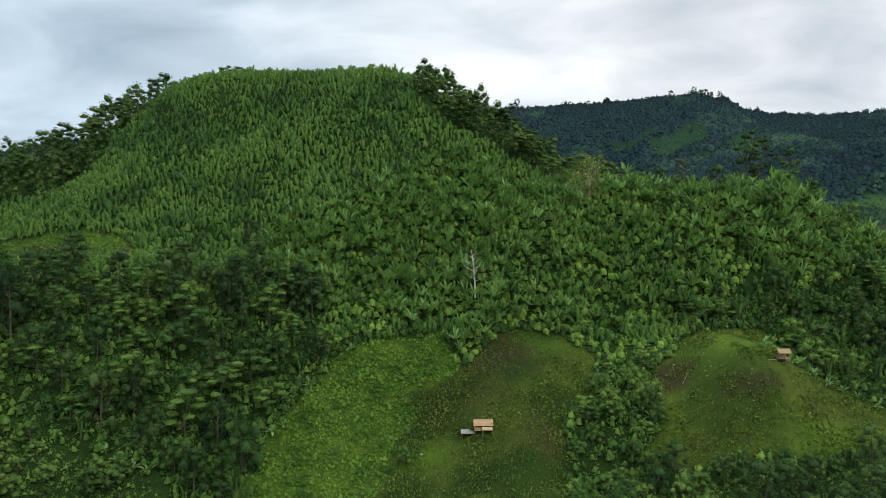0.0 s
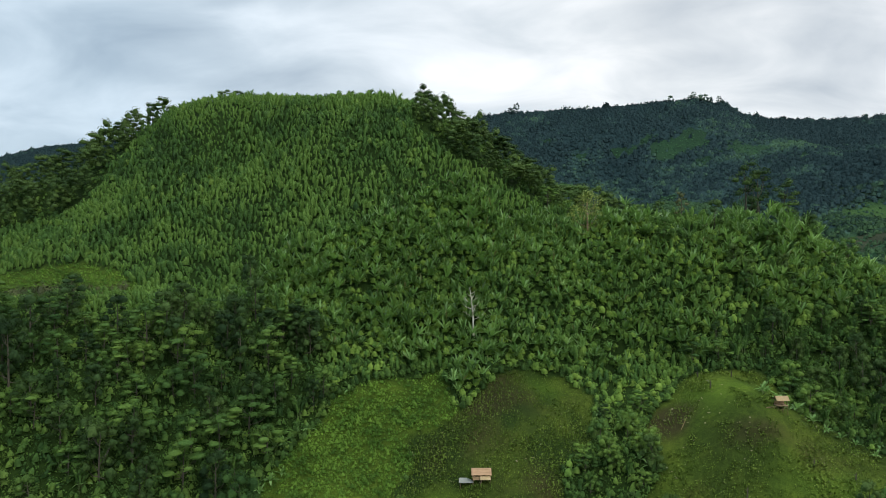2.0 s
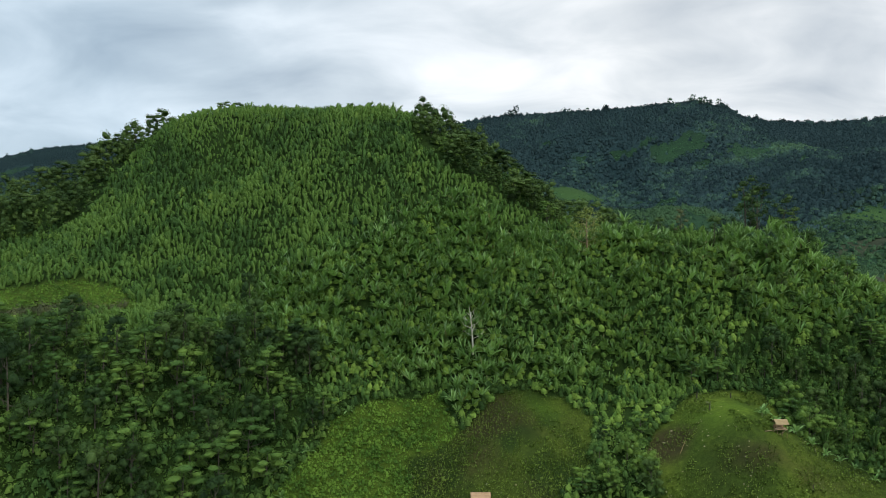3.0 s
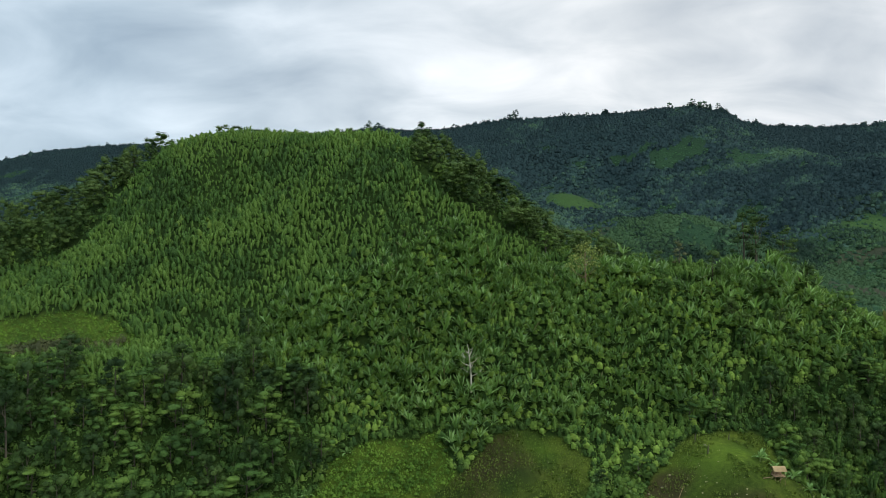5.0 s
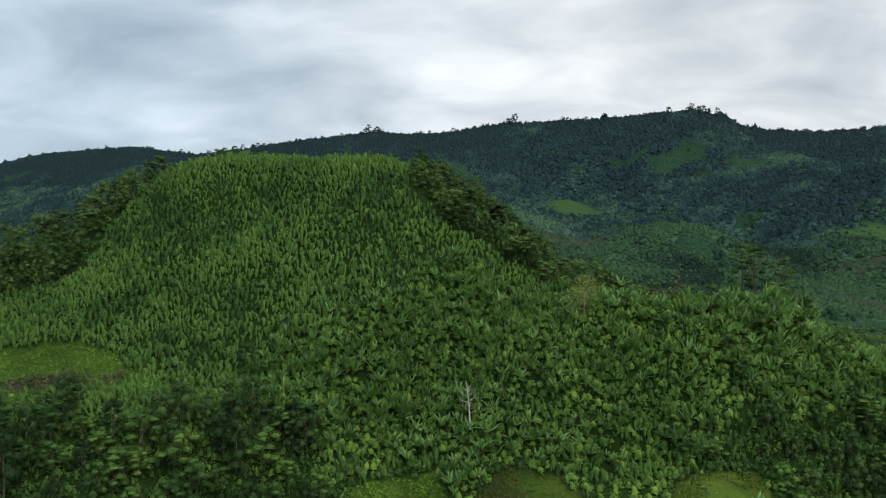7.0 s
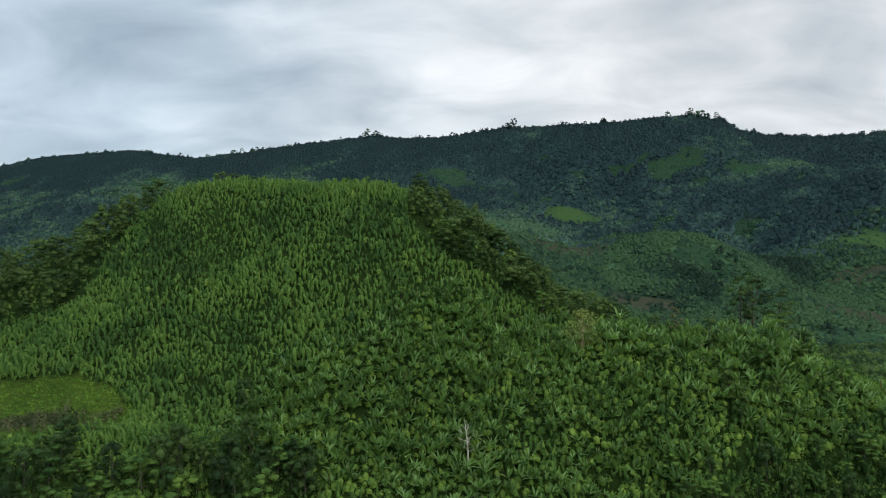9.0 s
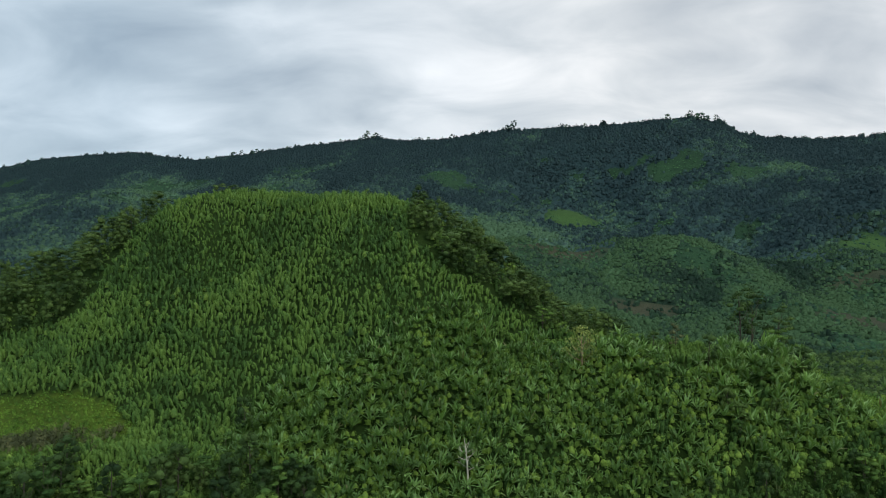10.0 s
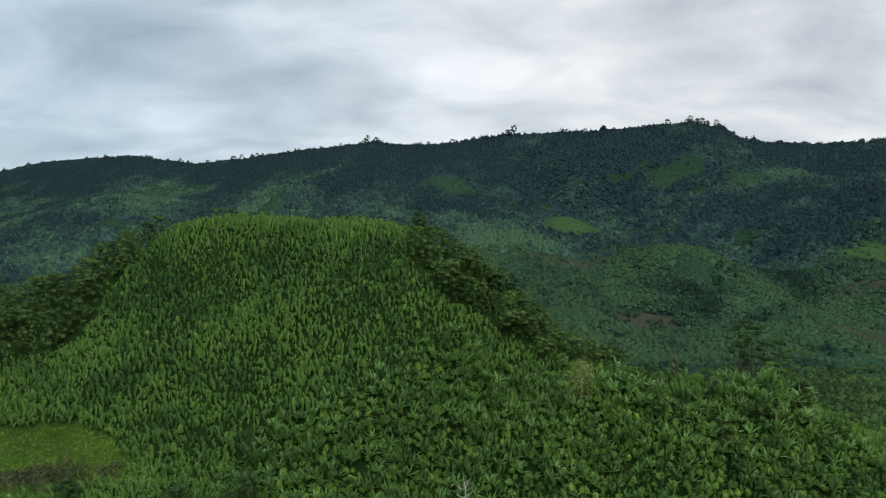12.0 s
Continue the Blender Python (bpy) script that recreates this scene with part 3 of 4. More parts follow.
def blob(x, y, cx, cy, sx, sy):
    return np.exp(-(((x - cx) / sx) ** 2 + ((y - cy) / sy) ** 2) ** 2)


def far_fields(x, y):
    """How open the far slopes are, 0 wood to 1 field."""
    wx, wy = x + 30 * (lumps(x, y, 40, 33) - .5) + 18 * (lumps(x, y, 11, 43) - .5), y + 60 * (lumps(x, y, 50, 34) - .5) + 30 * (lumps(x, y, 13, 44) - .5)
    n = lumps(x, y * .8, 95, 31) * .55 + lumps(x, y, 38, 32) * .45
    open_land = .5 * step(.47, .68, n)
    for k in FIELDS:
        open_land = np.maximum(open_land, blob(wx, wy, *k))
    for k in WOODS:
        open_land = open_land * (1 - blob(wx, wy, *k))
    u = np.clip(x / np.maximum(y, 1), -1.5, 1.5)
    return open_land * (1 - step(.84, .93, (y - 400) / (np.interp(u, CREST[:, 0], CREST[:, 1]) - 400)))


# ---- the ground: one sheet out to the horizon ----
def ground_sheet():
    front = np.radians(np.arange(-44, 44.01, 0.44))
    rest = np.radians(np.arange(48, 316, 4.0))
    turn = np.concatenate((front, rest))
    reach = np.concatenate((np.linspace(0.5, 95, 24), np.geomspace(97, 420, 150), np.geomspace(425, 2400, 130), np.geomspace(2450, 4700, 12)))
    a, r = np.meshgrid(turn, reach)
    x, y = np.sin(a) * r, np.cos(a) * r
    z = land(x, y)
    rows, cols = x.shape
    i, j = np.meshgrid(np.arange(rows - 1), np.arange(cols), indexing="ij")
    k = (j + 1) % cols
    quads = np.stack((i * cols + j, i * cols + k, (i + 1) * cols + k, (i + 1) * cols + j), -1).reshape(-1, 4)
    me = mesh_of("ground", np.stack((x, y, z), -1).reshape(-1, 3), quads)
    x, y = x.ravel(), y.ravel()
    where = plot_of(x, y)
    mask = np.zeros((len(x), 4), np.float32)
    near = y < 330
    cleared = np.isin(where, ("knoll_1", "knoll_2"))
    patches = lumps(x, y, 8, 41) * .6 + lumps(x, y, 3, 42) * .4
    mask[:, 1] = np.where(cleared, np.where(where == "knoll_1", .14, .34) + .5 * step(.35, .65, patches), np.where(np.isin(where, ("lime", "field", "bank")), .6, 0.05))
    bare = np.zeros(len(x))
    for cx, cy, sx, sy, v in EARTH_PATCHES:
        bare = np.maximum(bare, v * np.exp(-(((x - cx) / sx) ** 2 + ((y - cy) / sy) ** 2)))
    mask[:, 0] = np.where(cleared | (where == "field"), step(.2, .85, bare * np.where(where == "knoll_1", .72, 1.0) + .7 * (patches - .5)), 0)
    mask[:, 2] = np.where(cleared, .42 * np.exp(-(((x - 64) / 11) ** 2 + ((y - 153) / 7) ** 2)) + .14 * np.exp(-(((x - 68) / 9) ** 2 + ((y - 129) / 5) ** 2)) + .12 * np.exp(-(((x - 46) / 5) ** 2 + ((y - 137) / 5) ** 2)) + .3 * np.exp(-(((x - 24) / 5) ** 2 + ((y - 164) / 4) ** 2)) + .3 * np.exp(-(((x - 78) / 10) ** 2 + ((y - 128) / 4) ** 2)) + .5 * np.exp(-(((x + 3) / 5) ** 2 + ((y - 137) / 3) ** 2)), np.where(where == "field", .18, np.where(np.isin(where, ("lime", "bank")), .22, 0)))
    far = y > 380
    fields = far_fields(x, y)
    mask[:, 1] = np.where(far, .36 * fields, mask[:, 1])
    mask[:, 0] = np.where(far, sum(k[4] * blob(x, y, *k[:4]) for k in FAR_EARTH), mask[:, 0])
    mask[:, 2] = np.where(far, sum(.2 * blob(x, y, *k) for k in FIELDS[:2]), mask[:, 2])
    # Alpha brings in the haze-tinted far colours
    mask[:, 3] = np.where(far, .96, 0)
    me.attributes.new("cover", "FLOAT_COLOR", "POINT").data.foreach_set("color", mask.ravel())
    me.polygons.foreach_set("use_smooth", np.ones(len(quads), bool))
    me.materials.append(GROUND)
    return tagged(new("ground", me), "green hilly ground with cleared plots and far slopes", "ground", kind="structure")


# bare earth on the cleared spurs: x, y, half width, half depth, how bare
EARTH_PATCHES = [(14, 160, 14, 9, .95), (6, 150, 12, 8, .8), (28, 133, 5, 14, 1.0), (51, 150, 8, 5, 1.0), (63, 138, 8, 4, .9), (51.5, 149, 6, 5, .9), (-1, 150, 6, 8, .9), (21, 136, 6, 9, .9), (11, 156, 12, 6, .9), (20, 146, 14, 12, .3), (-112, 184, 38, 12, .55),
                 (58, 140, 8, 8, .45), (10, 128, 16, 9, .5), (76, 134, 10, 6, .35), (52, 132, 9, 4, .4)]
ground_sheet()
# ---- plants past counting ----
BAMBOOS = [bamboo_form(k) for k in range(14)]
SHRUBS = [shrub_form(20 + k) for k in range(6)]
THICKET = [shrub_form(30 + k, 28, 1.1, 1.5, .46, .22, ((0, .4), (.36, .32), (.6, .1))) for k in range(6)]
LOW_SHRUBS = [shrub_form(40 + k, 34, 1.0, 0.95, 0.36, 0.16, ((0, .34), (.45, .1))) for k in range(6)]
BANANAS = [banana_form(60 + k) for k in range(6)]
WEEDS = [weed_form(80 + k) for k in range(5)]
FAR_TREES = [shrub_form(100 + k, 8, 3.7, 4.4, 2.1, 1.3, ((-.2, .8), (.62, .5))) for k in range(12)]
FAR_SHRUBS = [far_tree_form(120 + k, 2.0, 1.5, ((0, .9), (.9, .5))) for k in range(6)]


def chosen(x, y, plots):
    k = np.isin(plot_of(x, y), plots)
    return x[k], y[k]


# bamboo over the upper hill
bx, by = chosen(*strewn(-175, 150, 165, 292, 1.42, 1), ("slope", "banana"))
k = (plot_of(bx, by) == "slope") | (lumps(bx, by, 6, 58) > .42)
bx, by = bx[k], by[k]
sow("bamboo_thicket", BAMBOOS, bx, by, 0.38 + .38 * lumps(bx, by, 7, 51) + .42 * lumps(bx, by, 2.6, 52) + .22 * lumps(bx, by, 22, 50), BAMBOO, "dense young bamboo covering the hill's upper slope", "bamboo", 1, tone=lumps(bx, by, 5, 59))
# shrubs between
for names, gap, size, mat, nm, lab, seed in (
        (("slope",), 5.0, 1.2, BAMBOO, "undergrowth", "dark green undergrowth between the taller plants", 3),
        (("banana",), 1.85, 1.3, SHRUB, "slope_shrubs", "green shrubs filling the gaps between banana plants", 12),
        (("slope_foot",), 2.3, 1.25, SHRUB, "foot_shrubs", "green shrubs at the edge of the clearings", 13),
        (("forest", "right_forest", "hedge", "left_wood", "right_wood"), 1.7, 1.25, TREE, "forest_undergrowth", "dark saplings and bamboo under the forest trees", 4),
        (("front_left", "front_right"), 1.4, 1.0, OLIVE, "bush_thicket", "olive green leafy bushes in a dense thicket", 5),
        (("lime", "bank"), 1.0, 0.8, LIME, "shrub_cover", "bright green low shrubs and creepers on a spur", 6),
        (("field",), 1.3, 0.85, LIME, "field_crop", "light green low crop on a hillside field", 7)):
    bx, by = strewn(-215, 150, 95, 300, gap, seed)
    bx, by = chosen(bx[by < 172], by[by < 172], ("slope",)) if names == ("slope_foot",) else chosen(bx, by, names)
    if nm == "forest_undergrowth":
        k = ~np.isin(plot_of(bx, by), ("left_wood", "right_wood")) | (hashed(np.floor(bx), np.floor(by), 68) < .35)
        bx, by = bx[k], by[k]
    if nm == "field_crop":
        k = lumps(bx, by, 6, 65) < 1.5 - 1.3 * np.exp(-((bx + 112) / 40) ** 2 - ((by - 183) / 13) ** 2)
        bx, by = bx[k], by[k]
    if nm == "shrub_cover":
        size = .45 + .6 * lumps(bx, by, 4.5, 66) + .5 * lumps(bx, by, 1.6, 68)
    sow(nm, THICKET if seed == 4 else SHRUBS if gap > 1.4 else LOW_SHRUBS, bx, by, size, mat, lab, "shrub", seed)
bx, by = chosen(*strewn(-60, 150, 160, 230, 2.25, 8), ("banana",))
k = lumps(bx, by, 6, 58) < .72
sow("banana_grove", BANANAS, bx[k], by[k], 1.05 + .5 * lumps(bx[k], by[k], 12, 53), BANANA, "broad-leaved banana plants covering the middle slope", "banana plant", 8)
bx, by = chosen(*strewn(-20, 110, 98, 175, .6, 9), ("knoll_1", "knoll_2"))
k = lumps(bx, by, 5, 54) * .6 + lumps(bx, by, 1.7, 57) * .4 > .2 + .1 * (bx > 38) + .35 * np.exp(-((bx - 65) / 14) ** 2 - ((by - 150) / 11) ** 2)
sow("weed_cover", WEEDS, bx[k], by[k], 0.6 + .9 * lumps(bx[k], by[k], 6, 55) ** 2 + .7 * hashed(np.floor(bx[k] * 3), np.floor(by[k] * 3), 4) ** 4, WEED, "sparse weeds and seedlings on cleared ground", "weeds", 9)

# darker rounded bushes scattered among the bamboo
bx, by = chosen(*strewn(-170, 140, 168, 288, 5.0, 18), ("slope", "banana"))
k = lumps(bx, by, 16, 74) + .5 * hashed(np.floor(bx), np.floor(by), 75) > .72
sow("slope_bushes", SHRUBS, bx[k], by[k], 1.0 + .7 * hashed(np.floor(bx[k] * 2), np.floor(by[k] * 2), 76), TREE, "dark green bushes among the bamboo", "shrub", 18, tall=1.25)

# brownish bushes along the foot of the hillside field
bx, by = strewn(-140, -88, 176, 192, 2.1, 19)
sow("field_edge_bushes", THICKET, bx, by, .7 + .9 * lumps(bx, by, 5, 79), DRY, "brownish olive bushes below the hillside field", "shrub", 19)

# scrub in the valley behind the spur
VALLEY_SCRUB = [shrub_form(140 + k, 16, 1.7, 1.9, .75, 0.4, ((0, .7), (.62, .4))) for k in range(6)]
bx, by = strewn(112, 330, 214, 430, 3.6, 15)
k = (bx / by > .44) & (bx / by < .72) & (plot_of(bx, by) == "slope")
sow("valley_scrub", VALLEY_SCRUB, bx[k], by[k], .8 + .8 * lumps(bx[k], by[k], 14, 69), DARK, "dull green scrub in the valley below the spur", "shrub", 15)
# bushes along the edges of the clearings
CLEARED = ("lime", "knoll_1", "knoll_2")
bx, by = strewn(-46, 102, 98, 176, 1.25, 14)
rim = np.zeros(len(bx), bool)
for dx, dy in ((2.4, 0), (-2.4, 0), (0, 2.4), (0, -2.4), (0, 4.0)):
    rim |= np.isin(plot_of(bx + dx, by + dy), CLEARED)
rim &= ~np.isin(plot_of(bx, by), CLEARED)
sow("edge_bushes", SHRUBS, bx[rim], by[rim], .7 + .6 * lumps(bx[rim], by[rim], 5, 67), OLIVE, "leafy green bushes edging the clearings", "shrub", 14)

# ---- far slopes ----
def far_places(gap, seed):
    x, y = strewn(-1450, 1050, 395, 2080, gap, seed)
    u = x / y
    depth = np.interp(u, CREST[:, 0], CREST[:, 1])
    k = (np.abs(u) < .72) & (y < depth + 8) & ((y > 620) | (u > .05) | (u < -.43)) & ((y > 900) | (u > -.02) | (u < -.42))
    return x[k], y[k]


def tree_tops(x, y, size, seed):
    """A forest canopy: each place belongs to the nearest tree. How high it stands on that tree's dome, 0..1, and a tone for the tree."""
    i, j = np.floor(x / size), np.floor(y / size)
    best, tone = np.full(x.shape, 9.0), np.zeros(x.shape)
    for a in (-1, 0, 1):
        for b in (-1, 0, 1):
            px, py = (i + a + hashed(i + a, j + b, seed)) * size, (j + b + hashed(i + a, j + b, seed + 1)) * size
            reach = .62 + .5 * hashed(i + a, j + b, seed + 2)
            d = np.hypot(x - px, y - py) / (size * reach)
            near = d < best
            best, tone = np.where(near, d, best), np.where(near, hashed(i + a, j + b, seed + 3), tone)
    return np.sqrt(np.clip(1 - best * best * .97, 0, 1)), tone


def canopy(x, y):
    """How high the far canopy stands over the ground, how closed it is, and the tone of the tree there."""
    crest = np.interp(x / y, CREST[:, 0], CREST[:, 1])
    dome, tone = tree_tops(x, y, 9.0, 70)
    fine, _ = tree_tops(x, y, 5.0, 80)
    up = (y - 400) / (crest - 400)
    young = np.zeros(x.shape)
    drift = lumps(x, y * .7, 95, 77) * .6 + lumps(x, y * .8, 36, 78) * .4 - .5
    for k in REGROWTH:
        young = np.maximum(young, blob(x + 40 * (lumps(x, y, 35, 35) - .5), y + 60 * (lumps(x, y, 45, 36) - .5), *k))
    old = step(.78, .9, up)
    for k in WOODS:
        old = np.maximum(old, blob(x + 30 * (lumps(x, y, 35, 35) - .5), y, *k))
    earth = sum(k[4] * blob(x + 24 * (lumps(x, y, 20, 37) - .5), y + 24 * (lumps(x, y, 20, 38) - .5), *k[:4]) for k in FAR_EARTH)
    tall = (4.5 + 5.5 * lumps(x, y, 26, 62)) * (1 - .4 * step(.95, .99, up)) * (1 - .45 * young)
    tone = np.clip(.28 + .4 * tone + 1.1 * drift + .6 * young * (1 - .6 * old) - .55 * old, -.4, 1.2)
    cover = (1 - step(.18, .7, far_fields(x, y) + .35 * (lumps(x, y, 12, 63) - .5))) * step(405, 470, y) * (1 - .8 * step(.12, .5, earth + .4 * (lumps(x, y, 9, 45) - .5)))
    return cover * tall * (.2 + np.where(y < 820, .4, .75) * dome + np.where(y < 820, .5, .15) * fine), cover, tone


def far_canopy():
    """The closed woods of the far mountain: one canopy of domed tree tops."""
    u = np.arange(-.72, .7201, .0045)
    y = np.geomspace(395, 2120, 400)
    u, y = np.meshgrid(u, y)
    x = u * y
    crest = np.interp(u, CREST[:, 0], CREST[:, 1])
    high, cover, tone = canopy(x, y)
    z = land(x, y) - 1.4 + .6 * high + cover * 2.0 * (lumps(x, y, 3.2, 64) - .5)
    keep = (cover > .02) & (y < crest + 25) & ((y > 620) | (u > 0) | (u < -.4))
    rows, cols = x.shape
    a, b = np.meshgrid(np.arange(rows - 1), np.arange(cols - 1), indexing="ij")
    used = keep[:-1, :-1] | keep[1:, :-1] | keep[:-1, 1:] | keep[1:, 1:]
    i = (a * cols + b)[used]
    quads = np.stack((i, i + 1, i + cols + 1, i + cols), 1)
    index = np.full(rows * cols, -1)
    flat = np.unique(quads)
    index[flat] = np.arange(len(flat))
    verts = np.stack((x, y, z), -1).reshape(-1, 3)[flat]
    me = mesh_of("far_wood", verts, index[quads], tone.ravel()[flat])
    me.polygons.foreach_set("use_smooth", np.ones(len(quads), bool))
    me.materials.append(HAZED_WOOD)
    me.materials.append(LIGHT_HAZE_WOOD)
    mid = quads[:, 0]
    # the nearer woods take the colour with less haze in it
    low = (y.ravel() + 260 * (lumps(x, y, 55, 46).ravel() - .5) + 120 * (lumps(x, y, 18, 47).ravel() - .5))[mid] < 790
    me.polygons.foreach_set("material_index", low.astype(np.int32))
    tagged(new("far_wood", me), "dark green forest on the far mountainside", "forest", kind="stuff")


far_canopy()
rng = np.random.default_rng(5)
fx, fy = far_places(6.5, 10)
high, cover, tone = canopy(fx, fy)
k = rng.uniform(0, 1, len(fx)) < .08 + .92 * cover
k &= fy > 800
sow("far_trees", FAR_TREES, fx[k], fy[k], 0.6 + .35 * lumps(fx[k], fy[k], 30, 56) + .5 * lumps(fx[k], fy[k], 9, 57), HAZED_TREE, "leafy trees rising from the far woods", "forest", 10, 1.2, tone[k], tall=1.0, lift=(.55 * high)[k])
YOUNG_TREES = [shrub_form(160 + k, 8, 2.5, 2.9, 1.4, .8, ((-.2, .8), (.62, .5))) for k in range(7)]
bx, by = far_places(4.6, 16)
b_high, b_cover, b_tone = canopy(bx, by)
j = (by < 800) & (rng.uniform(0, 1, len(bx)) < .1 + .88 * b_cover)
sow("young_wood", YOUNG_TREES, bx[j], by[j], .6 + .7 * lumps(bx[j], by[j], 13, 48), LIGHT_HAZE_TREE, "bushy young trees in the valley woods", "forest", 16, .4, b_tone[j], lift=(.5 * b_high)[j])
fx, fy = far_places(5.6, 11)
k = rng.uniform(0, 1, len(fx)) < .7 * step(.05, .4, far_fields(fx, fy)) * (1 - .75 * blob(fx, fy, *FIELDS[0])) * (1 - .75 * blob(fx, fy, *FIELDS[1]))
sow("far_scrub", FAR_SHRUBS, fx[k], fy[k], 1.05, HAZED_SHRUB, "light green scrub and crops on far slopes", "scrub", 11, 0.3)
# lines of tall dark trees along the gullies and spurs
GULLIES = [((216, 857), (208, 698), (217, 638), (231, 592)), ((202, 516), (243, 551), (312, 606), (408, 702), (465, 736)), ((441, 968), (330, 760), (288, 680), (238, 598)),
           ((97, 650), (124, 575), (141, 530)), ((233, 492), (266, 500), (283, 472)), ((-674, 1036), (-636, 1060), (-591, 1124), (-568, 1237)), ((120, 1040), (200, 1045), (258, 1030))]
gx, gy = [], []
for line in GULLIES:
    for (ax, ay), (bx, by) in zip(line, line[1:]):
        n = int(math.hypot(bx - ax, by - ay) / 3.2)
        t = rng.uniform(0, 1, n)
        gx.append(ax + (bx - ax) * t + rng.normal(0, 5, n))
        gy.append(ay + (by - ay) * t + rng.normal(0, 7, n))
gx, gy = np.concatenate(gx), np.concatenate(gy)
sow("gully_trees", FAR_TREES, gx, gy, .5 + .5 * lumps(gx, gy, 20, 72), LIGHT_HAZE_TREE, "dark trees lining the far gullies", "forest", 17, 0.2, np.full(len(gx), .05), tall=1.2, lift=1.0)
# ---- trees ----
def tree(label, seed, height, spread, lobes, flat, leaf, leaves, bark, bare=0.45, per=72, open_crown=0.0, sticks=5, kind="tree"):
    """A tree at the origin: a tapered trunk that forks into limbs, and a crown of leafy sprays round the limbs' ends."""
    rng = np.random.default_rng(seed)
    root = thing(kind, label, kind)
    bend = rng.normal(0, .04 * height, 2)
    top = np.array((bend[0], bend[1], height * .82))
    trunk = [tuple(np.array((bend[0] * t * t, bend[1] * t * t, height * .82 * t - .5 * (t == 0)))) for t in (0, .25, .5, .75, 1)]
    r = height * .012 + .04
    pieces = [tube(trunk, [r * 1.35, r, r * .85, r * .6, r * .3])]
    centres = []
    for k in range(lobes):
        a = k * 2.4 + rng.uniform(-.5, .5)
        h = bare + (1 - bare) * ((k + .5) / lobes) * rng.uniform(.85, 1.05)
        wide = spread * math.sqrt(max(0.08, 1 - ((h - bare) / (1.04 - bare)) ** 2 * .85)) * rng.uniform(.55, .95)
        end = np.array((math.cos(a) * wide + bend[0] * h, math.sin(a) * wide + bend[1] * h, height * h))
        centres.append(end)
        if k % max(1, lobes // sticks) == 0:
            start = np.array((bend[0] * h * .5, bend[1] * h * .5, height * max(bare * .75, h - .25)))
            mid = (start + end) / 2 + (0, 0, -.06 * height)
            pieces.append(tube([tuple(start), tuple(mid), tuple(end)], [r * .5, r * .34, r * .14], 5))
    centres.append(top + (0, 0, height * .1))
    v, f = joined(pieces)
    part("trunk", mesh_of("trunk", v, f), bark, root)
    tufts, tone = [], []
    for c in centres:
        n = int(per * rng.uniform(.5, .85))
        size = spread * rng.uniform(.32, .58)
        squash = flat * rng.uniform(.75, 1.25)
        p, o = dome(rng, n, size, size * squash, 0, max(.1, .42 - open_crown))
        v, f, nrm = cards(rng, p + c, o, leaf * .95, leaf * .45, .5)
        tuft = [(v, f, nrm)]
        full = .55 - open_crown
        if full > .42:
            v, f, nrm = body(rng, [(size * squash * full * h, size * full * q) for h, q in ((-.5, .8), (.2, 1), (.85, .45))], rough=.34)
            tuft.append((v + c, f, nrm))
        tufts += tuft
        tone.append(np.full(sum(len(k[0]) for k in tuft), rng.uniform(.3, .7)))
    v, f, nrm = clothed(*tufts)
    part("crown", mesh_of("crown", v, f, np.concatenate(tone), nrm), leaves, root)
    return root


def plant(source, x, y, size=1.0, turn=0.0, sink=0.0, tall=1.0):
    """A copy of a thing set upright on the ground."""
    z = float(land(x, y)) - sink
    return copy_thing(source, pose(x, y, z, 0, 0, turn) @ Matrix.Diagonal((size, size, size * tall, 1)))


def removed(ob):
    for o in (*ob.children_recursive, ob):
        bpy.data.objects.remove(o)


ROUND = [tree("leafy round-crowned green tree on the hillside", 200 + k, 7.5, 3.2, 12, .85, .36, TREE, BARK, .25, 125) for k in range(4)]
LAYERED = [tree("broad tree with layered flat foliage on the hillside", 210 + k, 8.0, 3.9, 12, .45, .38, TREE, BARK, .35, 120) for k in range(3)]
GLOOM = [tree("dark dense evergreen tree in the forest", 220 + k, 9.0, 3.0, 13, .9, .42, DARK, BARK, .2, 95) for k in range(4)]
UMBRELLA = [tree("dark umbrella-shaped tree on the ridge", 230 + k, 10.0, 4.6, 11, .5, .45, DARK, BARK, .5, 100, .0) for k in range(3)]
BUSH = [tree("low bushy olive green tree", 240 + k, 3.6, 2.0, 9, .85, .5, OLIVE, BARK, .2, 34, kind="bush") for k in range(4)]
SLENDER = [tree("tall slender tree with a thin crown", 250 + k, 15.0, 3.4, 14, .7, .6, DARK, BARK, .35, 60, .1) for k in range(2)]
RIDGE_TREES = [tree("dark forest tree on the far mountain crest", 260 + k, h, w, n, fl, .9, HAZED_TREE, BARK, b, 26) for k, (h, w, n, fl, b) in enumerate(
    ((9, 5.0, 10, .9, .25), (12, 5.2, 11, .85, .3), (10, 6.0, 10, .6, .4), (15, 4.6, 9, .7, .5)))]

RIDGE_GLOOM = [tree("dark dense evergreen tree in the forest", 225 + k, 9.0, 3.2, 13, .85, .48, DARK, BARK, .2, 70) for k in range(4)]
rng = np.random.default_rng(77)


